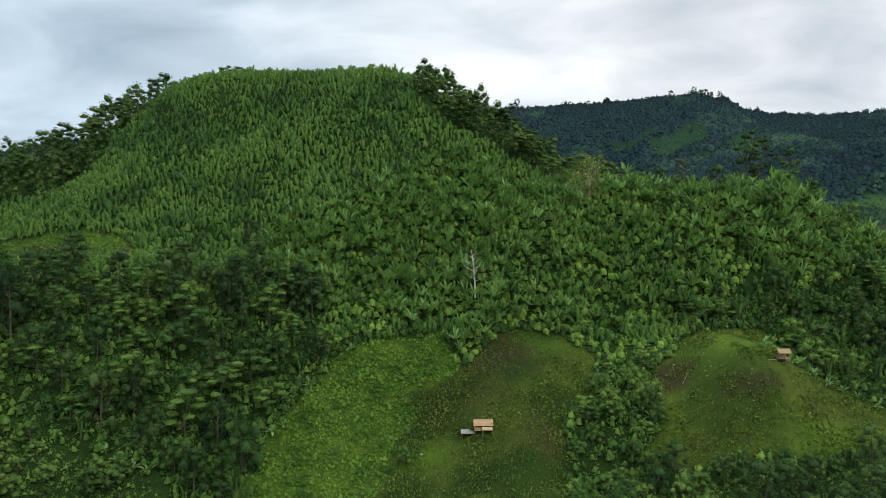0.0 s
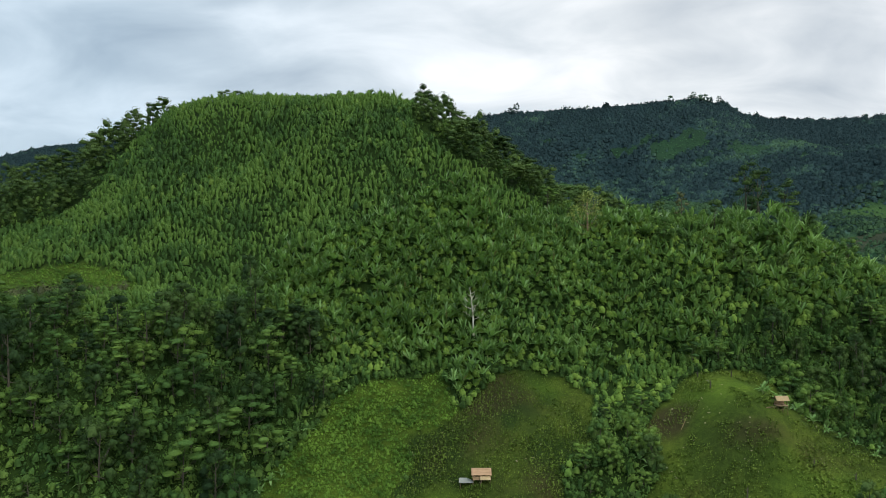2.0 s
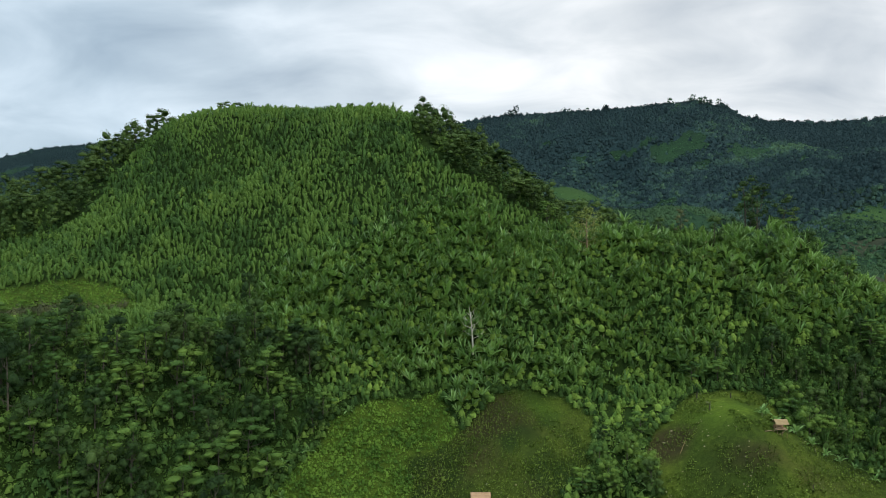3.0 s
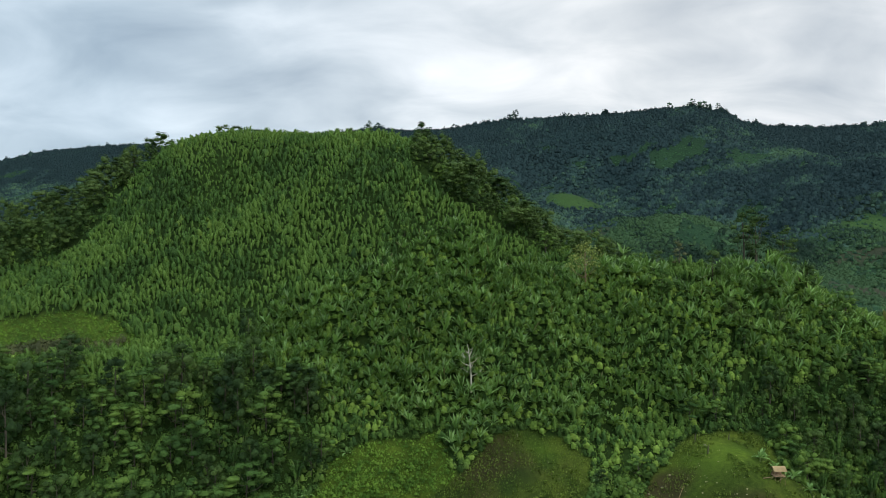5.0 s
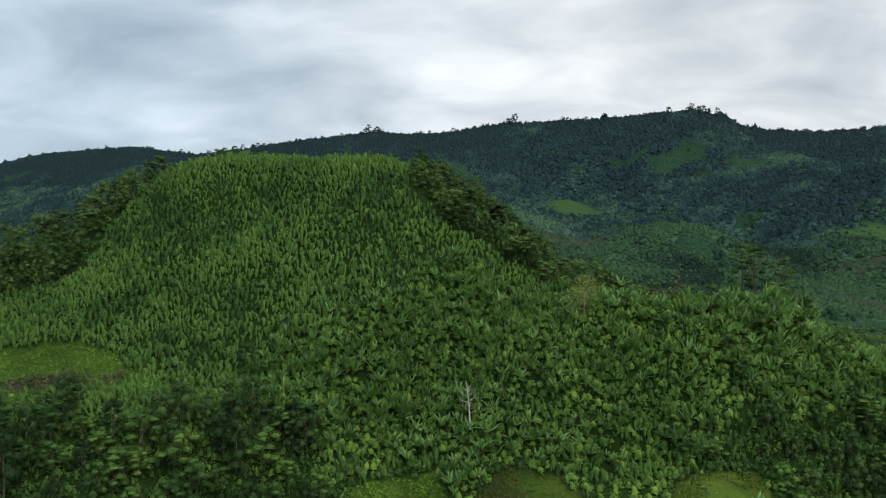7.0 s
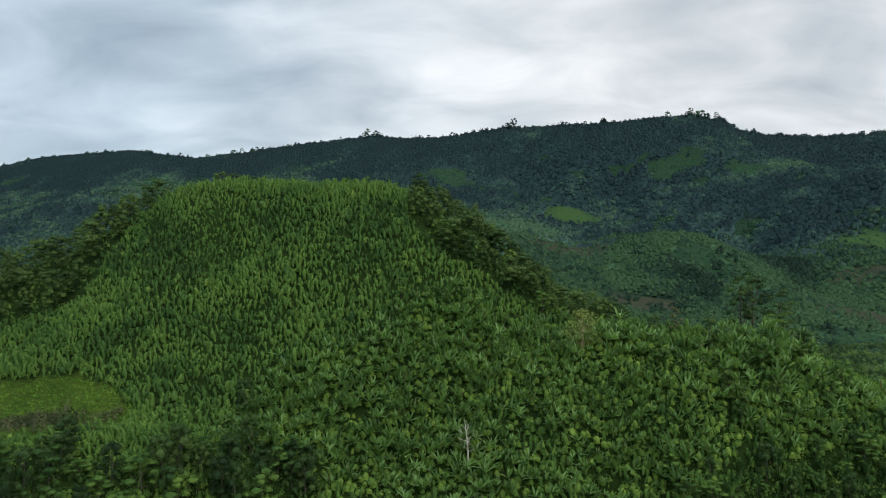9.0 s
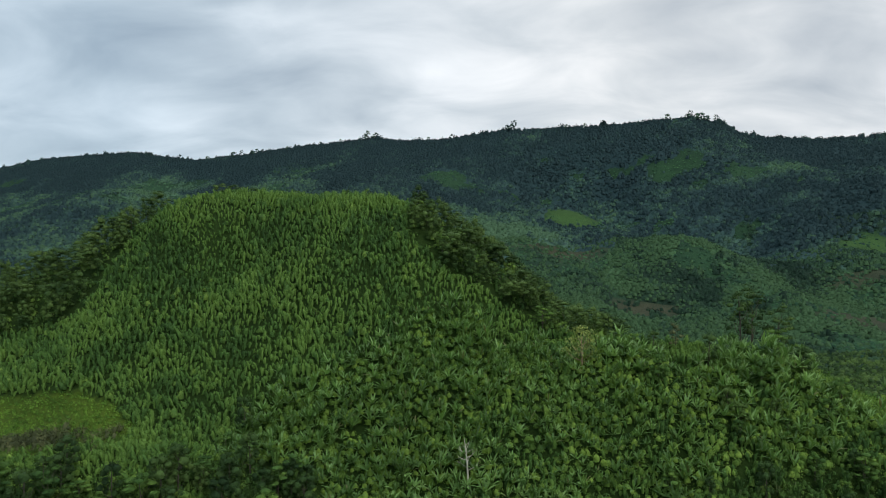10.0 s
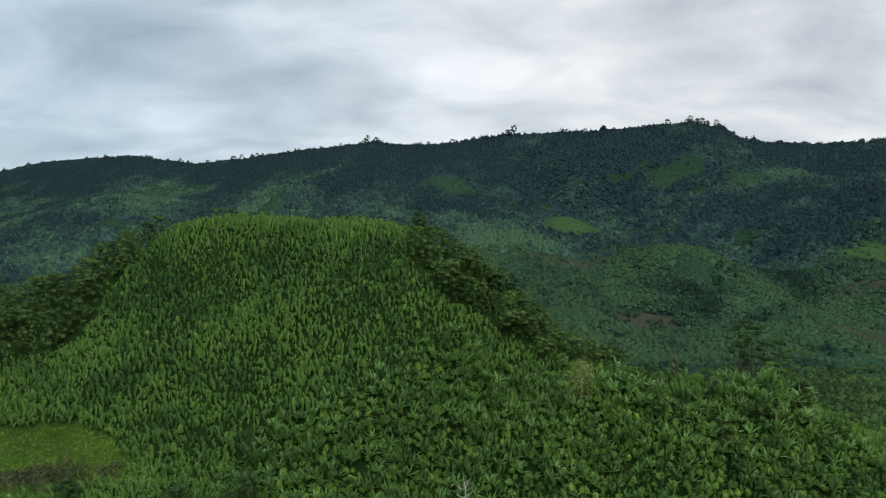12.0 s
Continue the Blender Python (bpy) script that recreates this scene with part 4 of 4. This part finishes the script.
def form_of(root, only=""):
    """The trunk and crown of a tree as one form to sow: corners, faces, which material, tone."""
    vs, fs, ns, ms, ts, base = [], [], [], [], [], 0
    for ob in root.children:
        if not ob.name.startswith(only):
            continue
        me = ob.data
        v, q = np.empty(len(me.vertices) * 3, np.float32), np.empty(len(me.loops), np.int32)
        me.vertices.foreach_get("co", v)
        me.loops.foreach_get("vertex_index", q)
        t = np.zeros(len(me.vertices), np.float32)
        if "tone" in me.attributes:
            me.attributes["tone"].data.foreach_get("value", t)
        n = np.empty(len(me.vertices) * 3, np.float32)
        if "custom_normal" in me.attributes:
            me.attributes["custom_normal"].data.foreach_get("vector", n)
        else:
            me.vertices.foreach_get("normal", n)
        ns.append(n.reshape(-1, 3))
        vs.append(v.reshape(-1, 3)), fs.append(q.reshape(-1, 4) + base), ts.append(t)
        ms.append(np.full(len(q) // 4, int(ob.name.startswith("crown")), np.int32))
        base += len(me.vertices)
    return np.concatenate(vs), np.concatenate(fs), np.concatenate(ns), np.concatenate(ms), np.concatenate(ts)


def woods(name, plots, forms, leaves, gap, box, seed, size, label):
    """Forest trees past counting, joined."""
    x, y = chosen(*strewn(*box, gap, seed), plots)
    sow(name, [form_of(f, "crown") for f in forms], x, y, size, (BARK, leaves), label, "forest", seed, .3, lean=.04)


def grove(plots, forms, gap, box, seed, size, group, sink=0.3, keep=1.0):
    x, y = chosen(*strewn(*box, gap, seed), plots)
    g = np.random.default_rng(seed)
    for a, b in zip(x, y):
        if g.uniform() < keep:
            ob = plant(forms[g.integers(len(forms))], float(a), float(b), size * g.uniform(.7, 1.3), g.uniform(0, 360), sink, g.uniform(.85, 1.2))
            tagged(ob, group=group)


grove(("forest",), GLOOM[:2] + ROUND[:2] + LAYERED + GLOOM[2:3] + LAYERED[:1], 6.2, (-118, -22, 118, 182), 301, 1.0, "forest trees")
woods("ridge_wood", ("left_wood", "right_wood"), RIDGE_GLOOM + UMBRELLA[:1], DARK, 6.4, (-215, 64, 214, 296), 302, .95, "dark dense trees along the hill's ridges")
grove(("right_wood",), ROUND + LAYERED[:1], 9.5, (-12, 64, 214, 262), 303, .7, "trees on the ridge")
grove(("hedge",), ROUND + LAYERED[:2] + GLOOM[:1], 4.6, (18, 48, 98, 156), 304, .62, "trees between the clearings")
grove(("front_left",), BUSH, 4.6, (-100, -38, 98, 130), 305, .95, "bushes")
grove(("front_right",), BUSH + GLOOM[:1], 4.8, (30, 110, 96, 128), 306, .85, "bushes")
grove(("right_forest",), GLOOM + ROUND + LAYERED, 6.4, (55, 138, 126, 178), 307, .75, "forest trees")
grove(("slope", "banana"), ROUND[:2] + LAYERED[:1] + BUSH[:2], 21, (-120, 120, 176, 262), 308, .5, "trees among the bamboo", keep=.8)
grove(("banana", "slope"), GLOOM[:2] + ROUND[:2] + LAYERED[:1], 11, (60, 135, 174, 206), 312, .8, "trees among the bamboo", keep=.85)

for forms, x, y, size, turn, tall in (
        (UMBRELLA, -141, 287, 1.25, 0, 1.0), (UMBRELLA, -133, 286, 1.0, 80, 1.05), (UMBRELLA, -128, 285, 1.1, 200, 1.0), (GLOOM, -121, 284, 1.05, 10, 1.2), (GLOOM, -116, 284, .8, 70, 1.1),
        (UMBRELLA, -91, 286, .8, 30, .9), (UMBRELLA, -85, 286, .8, 110, .8), (UMBRELLA, -78, 287, .75, 170, .8), (BUSH, -60, 280, .9, 0, 1), (BUSH, -53, 282, .8, 50, 1), (BUSH, -36, 271, 1, 0, 1), (BUSH, -28, 269, 1, 0, 1.1),
        (GLOOM, -7, 266, 1.0, 0, 1.15), (ROUND, -3, 265, .9, 40, 1), (GLOOM, 4, 264, .95, 30, 1), (UMBRELLA, 7, 266, .9, 0, .9), (GLOOM, 12, 262, .9, 60, 1), (ROUND, 17, 260, .9, 60, 1),
        (SLENDER, 96, 214, 1.3, 0, 1.1), (SLENDER, 101, 217, 1.5, 90, 1.0), (SLENDER, 108, 214, 1.2, 40, 1), (LAYERED, 106, 210, 1.1, 60, 1.1), (LAYERED, 112, 209, .9, 160, 1), (ROUND, 91, 209, .9, 0, 1), (GLOOM, 66, 206, .75, 0, 1), (ROUND, 60, 207, .7, 50, 1),
        (GLOOM, 80, 186, .8, 0, 1.1), (GLOOM, 83, 184, .7, 90, 1), (GLOOM, -53.6, 190, .95, 20, 1.35), (GLOOM, -37, 173, 1.0, 40, .95), (ROUND, -40, 171, .9, 10, 1), (GLOOM, -33, 174, .9, 140, .9),
        (GLOOM, -91, 143, 1.35, 0, 1.25), (GLOOM, -95, 147, 1.2, 50, 1.1), (LAYERED, -71, 154, 1.0, 0, .95), (LAYERED, 62, 168, .9, 0, .85), (LAYERED, 68, 167, .8, 60, .9),
        (GLOOM, 53, 119, .75, 0, .75), (GLOOM, 50, 122, .7, 50, .7), (ROUND, -8, 137, .45, 0, 1.1), (LAYERED, 82, 156, .9, 0, .8), (LAYERED, 86, 153, .85, 70, .8)):
    plant(forms[int(abs(x)) % len(forms)], x, y, size, turn, .3, tall)

# the far crest
CREST_TREES = [shrub_form(180 + k, 26, 3.6, 4.6, 1.5, .9, ((-.5, .7), (.3, .7), (.7, .3))) for k in range(8)]
u = np.linspace(-.68, .68, 420) + rng.normal(0, .002, 420)
d = np.interp(u, CREST[:, 0], CREST[:, 1]) * rng.uniform(.995, 1.003, 420)
sow("crest_wood", CREST_TREES, u * d, d, 1.1 + 1.5 * lumps(u * 900, d * 0, 9, 73) ** 2, HAZED_TREE, "dark trees lining the far mountain crest", "forest", 320, .3, np.full(len(u), .2), lean=.04)
bearing = np.concatenate((np.linspace(-.66, .66, 34), (-.30, -.295, -.285, -.272, -.11, -.105, -.1, -.096, .105, .11, .235, .24, .366, .371, .377, .384, .393, .404, .412)))
for k, u in enumerate(bearing):
    u = float(u + rng.normal(0, .0035))
    d = float(np.interp(u, CREST[:, 0], CREST[:, 1])) * rng.uniform(.996, 1.002)
    big = rng.uniform(1.2, 1.7) if k >= 34 else rng.uniform(.8, 1.4)
    tagged(plant(RIDGE_TREES[k % 4 if k >= 34 else k % 3], u * d, d, big, rng.uniform(0, 360), 2.6), group="crest trees")


# ---- bare trees ----
def bare_tree(label, seed, height, wood, twigs, lean=0.0):
    g = np.random.default_rng(seed)
    root = thing("bare_tree", label, "dead tree")
    stem = [(lean * t * t, 0.15 * math.sin(3 * t), height * t - .4 * (t == 0)) for t in (0, .2, .4, .6, .8, 1)]
    part("trunk", mesh_of("trunk", *tube(stem, [.30, .24, .20, .16, .12, .05])), wood, root)
    for k in range(twigs):
        t = .32 + .6 * k / twigs
        a = k * 2.5 + g.uniform(-.4, .4)
        reach = height * .3 * (1.1 - t) * g.uniform(.7, 1.3) + .5
        s = Vector((lean * t * t, 0, height * t))
        m = s + Vector((math.cos(a) * reach * .6, math.sin(a) * reach * .6, .25 * reach))
        e = s + Vector((math.cos(a) * reach, math.sin(a) * reach, .75 * reach))
        fork = m + Vector((math.cos(a + .9) * reach * .45, math.sin(a + .9) * reach * .45, .3 * reach))
        v, f = joined([tube([s, m, e], [.10, .07, .035], 5), tube([m, fork], [.06, .025], 4)])
        part("branch", mesh_of("branch", v, f), wood, root)
    return root


dead = bare_tree("bleached bare dead tree among banana plants", 5, 12.5, PALE_BARK, 11, -1.0)
dead.location = (8.4, 178, float(land(8.4, 178)))
small = bare_tree("bare grey branching snag in the forest", 12, 6.0, BARK, 6, .3)
small.location = (-62.5, 137, float(land(-62.5, 137)) + 2.0)
sparse = tree("pale dry tree with thin yellowish leaves", 270, 9.5, 4.4, 16, .6, .4, PALE_LEAF, POLE, .3, 110, .16, 16)
sparse.scale = (1.3, 1.3, 1.3)
sparse.location = (43, 200, float(land(43, 200)))
dry = tree("dry grey-brown leafless-looking tree", 271, 9.0, 2.4, 10, 1.0, .45, DRY, BARK, .25, 40)
dry.location = (72, 204, float(land(72, 204)))


# ---- bamboo clumps and banana plants that stand out ----
def bamboo_clump(seed, height=6.5):
    g = np.random.default_rng(seed)
    root = thing("bamboo_clump", "tall green bamboo clump with nodding plumes", "bamboo")
    for k in range(6):
        a, lean, h = k * 1.05 + g.uniform(-.3, .3), g.uniform(.5, 1.6), height * g.uniform(.75, 1.1)
        spine = [Vector((math.cos(a) * (.3 + lean * t ** 2.2), math.sin(a) * (.3 + lean * t ** 2.2), h * (t - .2 * t ** 4) - .3 * (t == 0))) for t in (0, .3, .55, .75, .9, 1)]
        part("culm", mesh_of("culm", *tube(spine, [.05, .05, .045, .035, .025, .012], 5)), CULM, root)
        leafy = [spine[i] for i in (1, 2, 3, 4)]
        mass = body(g, [(p[2] * (1 - .05 * i), .5 * q) for i, (p, q) in enumerate(zip(leafy, (.4, .6, .7, .3)))], spine=[p[:2] for p in leafy])
        t = g.uniform(.3, 1.0, 44) ** .8
        pts = np.array([np.interp(t, (0, .3, .55, .75, .9, 1), [p[i] for p in spine]) for i in range(3)]).T
        way = g.normal(0, 1, pts.shape) * (1, 1, .4)
        way /= np.linalg.norm(way, axis=1)[:, None]
        v, f, nrm = clothed(mass, cards(g, pts + way * g.uniform(.25, .6, (44, 1)), way, .62, .2, .9))
        part("plume", mesh_of("plume", v, f, np.full(len(v), g.uniform(.1, .8)), nrm), BAMBOO, root)
    return root


def banana_plant(seed, length=2.6):
    g = np.random.default_rng(seed)
    root = thing("banana_plant", "banana plant with long arching green leaves", "banana plant")
    part("stem", mesh_of("stem", *tube([(0, 0, -.3), (0, 0, .8), (.05, 0, 1.7)], [.16, .13, .07])), CULM, root)
    for k in range(10):
        v, f = leaf_blade(k * 2.4 + g.uniform(-.3, .3), g.uniform(.5, 1.4), length * g.uniform(.8, 1.15), .6 * g.uniform(.85, 1.2), g.uniform(.15, .7))
        v = [(x, y, z + 1.4) for x, y, z in v]
        part("leaf", mesh_of("leaf", v, f, np.full(len(v), g.uniform(.1, .9))), BANANA, root)
    return root


CLUMPS = [bamboo_clump(400 + k) for k in range(4)]
PLANTS = [banana_plant(410 + k) for k in range(4)]
grove(("right_forest",), CLUMPS, 4.6, (60, 138, 126, 176), 309, .95, "bamboo clumps", .2)
grove(("forest",), CLUMPS, 8.5, (-75, -22, 118, 182), 310, .95, "bamboo clumps", .2)
grove(("hedge", "front_right"), CLUMPS, 9.0, (20, 110, 98, 150), 311, .6, "bamboo clumps", .2)
for x, y, size in ((-36, 124, 1.0), (-39, 127, 1), (-34, 121, .9), (-41, 131, .9), (-47, 128, 1)):
    plant(CLUMPS[int(-x) % 4], x, y, size, x * 40)
for x, y, size in ((-36, 147.5, 1.1), (-34.5, 149, 1.0), (-32.5, 151.4, 1.1), (-30, 153, .9), (-22, 162.6, 1.0), (41.8, 149.7, 1.1), (43, 147, 1.0), (40.5, 151.5, .9), (85.6, 153, 1.0), (88, 150, .9), (91.6, 142.4, 1.1), (93.5, 140, 1.0), (70.5, 149, 1.1), (72, 150.5, 1.0), (77.5, 148, 1.1), (73, 147.5, .95), (75, 146.5, .8), (80, 146, 1.0), (82, 144.5, .9), (84.5, 143.5, .9), (87, 142.5, .8), (44, 142, 1), (41.5, 141.5, .95), (43, 139.5, .9),
                   (-58, 127, 1.05), (-61, 127.5, 1), (-55, 127, 1), (-64, 129, .9), (-69, 131, 1.0), (-71, 132, .9), (-37, 138.5, .9), (-35.5, 141, 1), (-33.5, 143, .85), (-38, 136, .8),
                   (66, 113, 1.1), (63, 114, .9), (58, 121.5, .8), (62, 122, .8), (-22, 168, .9), (-19, 169, .8), (-14, 171, .9), (36, 155, .9), (95, 132, .9), (92, 135, .85), (89, 139, .8)):
    plant(PLANTS[int(abs(x) * 3) % 4], x, y, size, x * 77, .9)
for source in ROUND + LAYERED + GLOOM + UMBRELLA + BUSH + SLENDER + RIDGE_GLOOM + RIDGE_TREES + CLUMPS + PLANTS:
    removed(source)
# ---- huts on the clearings ----
def box(size, at, turn=(0, 0, 0), bevel=0.01):
    bm = bmesh.new()
    bmesh.ops.create_cube(bm, size=1.0)
    bmesh.ops.scale(bm, vec=size, verts=bm.verts)
    if bevel:
        bmesh.ops.bevel(bm, geom=bm.edges[:], offset=bevel, segments=1, affect="EDGES")
    bmesh.ops.transform(bm, matrix=pose(*at, *turn), verts=bm.verts)
    return bm


def post(a, b, r=.05):
    return mesh_of("post", *tube([a, (Vector(a) + Vector(b)) / 2, b], [r * 1.1, r, r * .9], 6))


def thatch_slope(width, run, seed, thick=.09, rows=5):
    """One roof slope in the x-y plane, falling to -y: overlapping ragged courses."""
    g = np.random.default_rng(seed)
    pieces = []
    for k in range(rows):
        y0, y1 = -run * (k + 1.25) / rows, -run * k / rows
        n = 14
        v, f = [], []
        for i in range(n + 1):
            x = -width / 2 + width * i / n
            drop = g.uniform(-.05, .05)
            v += [(x, y1, thick * .3), (x, y0 + drop, thick), (x, y0 + drop, 0.02), (x, y1, -.02)]
        for i in range(n):
            a, b = 4 * i, 4 * i + 4
            f += [(a, b, b + 1, a + 1), (a + 1, b + 1, b + 2, a + 2), (a + 2, b + 2, b + 3, a + 3)]
        f += [(0, 1, 2, 3), (4 * n + 3, 4 * n + 2, 4 * n + 1, 4 * n)]
        pieces.append((v, f))
    return mesh_of("roof_slope", *joined(pieces))


def field_hut(x, y, base):
    """A low hut with a reddish thatched roof and a lean-to."""
    root = thing("field_hut", "small field hut with reddish thatched roof and lean-to", "hut", at=(x, y, base))
    for px in (-1.7, 0, 1.7):
        for py in (-1.2, 1.3):
            part("post", post((px, py, -1.2), (px, py, 1.55 if py > 0 else 1.35)), POLE, root)
    part("floor", box((3.6, 2.7, .08), (0, 0, .45)), SPLIT_CANE, root)
    for k in range(12):
        part("wall_slat", box((.29, .03, .95), (-1.65 + .3 * k, 1.28, .95), bevel=.005), SPLIT_CANE, root)
    for side in (-1, 1):
        part("side_wall", box((.04, 2.5, .9), (1.74 * side, 0, .95)), SPLIT_CANE, root)
    front = part("roof_slope", thatch_slope(4.1, 1.75, 1), THATCH, root, "reddish brown thatch")
    front.matrix_local = pose(0, .15, 2.35, 32)
    rear = part("roof_slope", thatch_slope(4.1, 1.75, 2), THATCH, root, "reddish brown thatch")
    rear.matrix_local = pose(0, .15, 2.35, 0, 0, 180) @ pose(0, 0, 0, 32)
    part("ridge_pole", mesh_of("ridge_pole", *tube([(-2.1, .15, 2.4), (2.1, .15, 2.4)], [.05, .05])), POLE, root)
    lean = part("lean_to_roof", thatch_slope(2.1, 1.0, 3, rows=3), STRAW, root, "straw-coloured lean-to thatch")
    lean.matrix_local = pose(.75, -1.35, 1.18, 24)
    for px in (-.2, 1.7):
        part("post", post((px, -2.1, -1.4), (px, -2.1, .78)), POLE, root)
    part("front_wall", box((1.6, .04, .6), (-.9, -1.22, .8)), SPLIT_CANE, root)
    return root


def shed(x, y, base):
    root = thing("shed", "low open shed with grey corrugated sheet roof", "shed", at=(x, y, base))
    for px in (-1.25, 1.25):
        for py in (-.9, .9):
            part("post", post((px, py, -1.2), (px, py, .95 + .1 * py), .045), POLE, root)
    for s in range(3):
        v, f = [], []
        n = 18
        for i in range(n + 1):
            px = -.5 + 1.02 * i / n
            z = .02 * math.cos(i * math.pi)
            v += [(px, -1.15, z - .16), (px, 1.15, z + .16), (px, 1.15, z + .15), (px, -1.15, z - .17)]
        for i in range(n):
            a, b = 4 * i, 4 * i + 4
            f += [(a, b, b + 1, a + 1), (a + 3, a + 2, b + 2, b + 3), (a, a + 3, b + 3, b)]
        ob = part("roof_sheet", mesh_of("roof_sheet", v, f), SHEET, root, "weathered grey corrugated sheet")
        ob.location = (-1 + s * 1.0, 0, 1.08 + .006 * s)
    part("side_wall", box((.04, 1.8, .7), (-1.28, 0, .5)), SHEET, root)
    return root


def stilt_hut(x, y, base):
    """A watch hut on stilts: an open platform under a straw roof."""
    root = thing("stilt_hut", "open watch hut on stilts with pale straw roof", "hut", at=(x, y, base))
    for px in (-1.2, 0, 1.2):
        for py in (-.9, .9):
            part("post", post((px * 1.05, py * 1.05, -1.5), (px, py, 2.25)), POLE, root)
    for k in range(10):
        part("floor_slat", box((.26, 2.1, .05), (-1.25 + .28 * k, 0, 1.0), bevel=.005), SPLIT_CANE, root)
    for py in (-.95, .95):
        part("rail", mesh_of("rail", *tube([(-1.3, py, 1.45), (1.3, py, 1.45)], [.035, .035])), POLE, root)
        part("beam", mesh_of("beam", *tube([(-1.4, py, .94), (1.4, py, .94)], [.05, .05])), POLE, root)
        part("brace", mesh_of("brace", *tube([(-1.2, py, -.3), (1.1, py, .9)], [.04, .035])), POLE, root)
    part("back_wall", box((2.5, .04, .7), (0, .93, 1.4)), SPLIT_CANE, root)
    for turn in (0, 180):
        slope = part("roof_slope", thatch_slope(3.3, 1.45, 7 + turn), STRAW, root, "pale straw thatch")
        slope.matrix_local = pose(0, 0, 2.95, 0, 0, turn) @ pose(0, 0, 0, 36)
    ladder = part("ladder", mesh_of("ladder", *joined([tube([(-3.6, -.8, -.75), (-1.25, -.5, 1.0)], [.05, .045]), tube([(-3.5, -.4, -.75), (-1.2, -.1, 1.0)], [.05, .045])])), POLE, root)
    for k in range(5):
        t = .15 + .17 * k
        part("rung", mesh_of("rung", *tube([(-3.6 + 2.35 * t, -.85 + .3 * t, -.72 + 1.75 * t), (-3.5 + 2.3 * t, -.35 + .3 * t, -.72 + 1.75 * t)], [.03, .03], 5)), POLE, ladder)
    return root


field_hut(8.2, 139.2, float(land(8.2, 138.8)) - .35)
shed(5.15, 139.4, float(land(5.1, 139.2)) - .4)
watch = stilt_hut(71.9, 143.7, float(land(71.9, 143.7)) - .1)
watch.scale = (.84, .84, 1.0)


# ---- stumps, stones and felled wood on the clearings ----
def stone(seed, size):
    g = np.random.default_rng(seed)
    bm = bmesh.new()
    bmesh.ops.create_icosphere(bm, subdivisions=1, radius=size)
    for v in bm.verts:
        v.co = Vector((v.co.x * g.uniform(.7, 1.3), v.co.y * g.uniform(.7, 1.3), v.co.z * g.uniform(.4, .9)))
    return bm


g = np.random.default_rng(9)
spots = [(-4.4, 138.6, .34), (15.6, 140.5, .24), (46.5, 150, .3), (49.5, 150.5, .36), (52, 153, .3)]
for k in range(46):
    spots.append((float(g.uniform(46, 66)), float(g.uniform(133, 156)), float(g.uniform(.08, .2))))
for k in range(26):
    spots.append((float(g.uniform(-2, 28)), float(g.uniform(128, 160)), float(g.uniform(.08, .18))))
for k, (x, y, s) in enumerate(spots):
    ob = thing("stone", "pale sunlit stone lying on cleared ground", "stone", "stones on the clearing", at=(x, y, float(land(x, y)) + s * .2))
    part("rock", stone(k, s), STONE, ob)


def log(label, a, b, r, wood):
    ob = thing("log", label, "log")
    A, B = (Vector((x, y, float(land(x, y)) + r + .05)) for x, y in (a, b))
    part("trunk", mesh_of("trunk", *tube([A, (A + B) / 2, B], [r, r * .85, r * .6], 7)), wood, ob)
    return ob


log("pale felled trunk lying on the clearing", (51.5, 146), (53.6, 148.4), .05, SPLIT_CANE)
log("pale felled trunk lying on the clearing", (-1.5, 132.5), (-.5, 130), .05, POLE)
log("grey felled trunk lying on the clearing", (68.2, 142.6), (70.2, 143.4), .09, POLE)
for x, y, h in ((60.5, 160.5, 2.2), (61, 154, 2.0), (68.5, 160.5, 1.6), (57.5, 127.5, 2.0), (72.5, 132, 1.6), (80, 131, 1.5)):
    z = float(land(x, y))
    ob = thing("charred_stump", "thin charred tree stump standing on grass", "stump", "charred stumps", at=(x, y, z))
    part("trunk", mesh_of("trunk", *tube([(0, 0, -.2), (.05, 0, h * .6), (.15, .05, h)], [.15, .11, .05], 6)), BARK, ob)
    part("branch", mesh_of("branch", *tube([(.05, 0, h * .55), (-.35, .1, h * .85)], [.05, .02], 5)), BARK, ob)
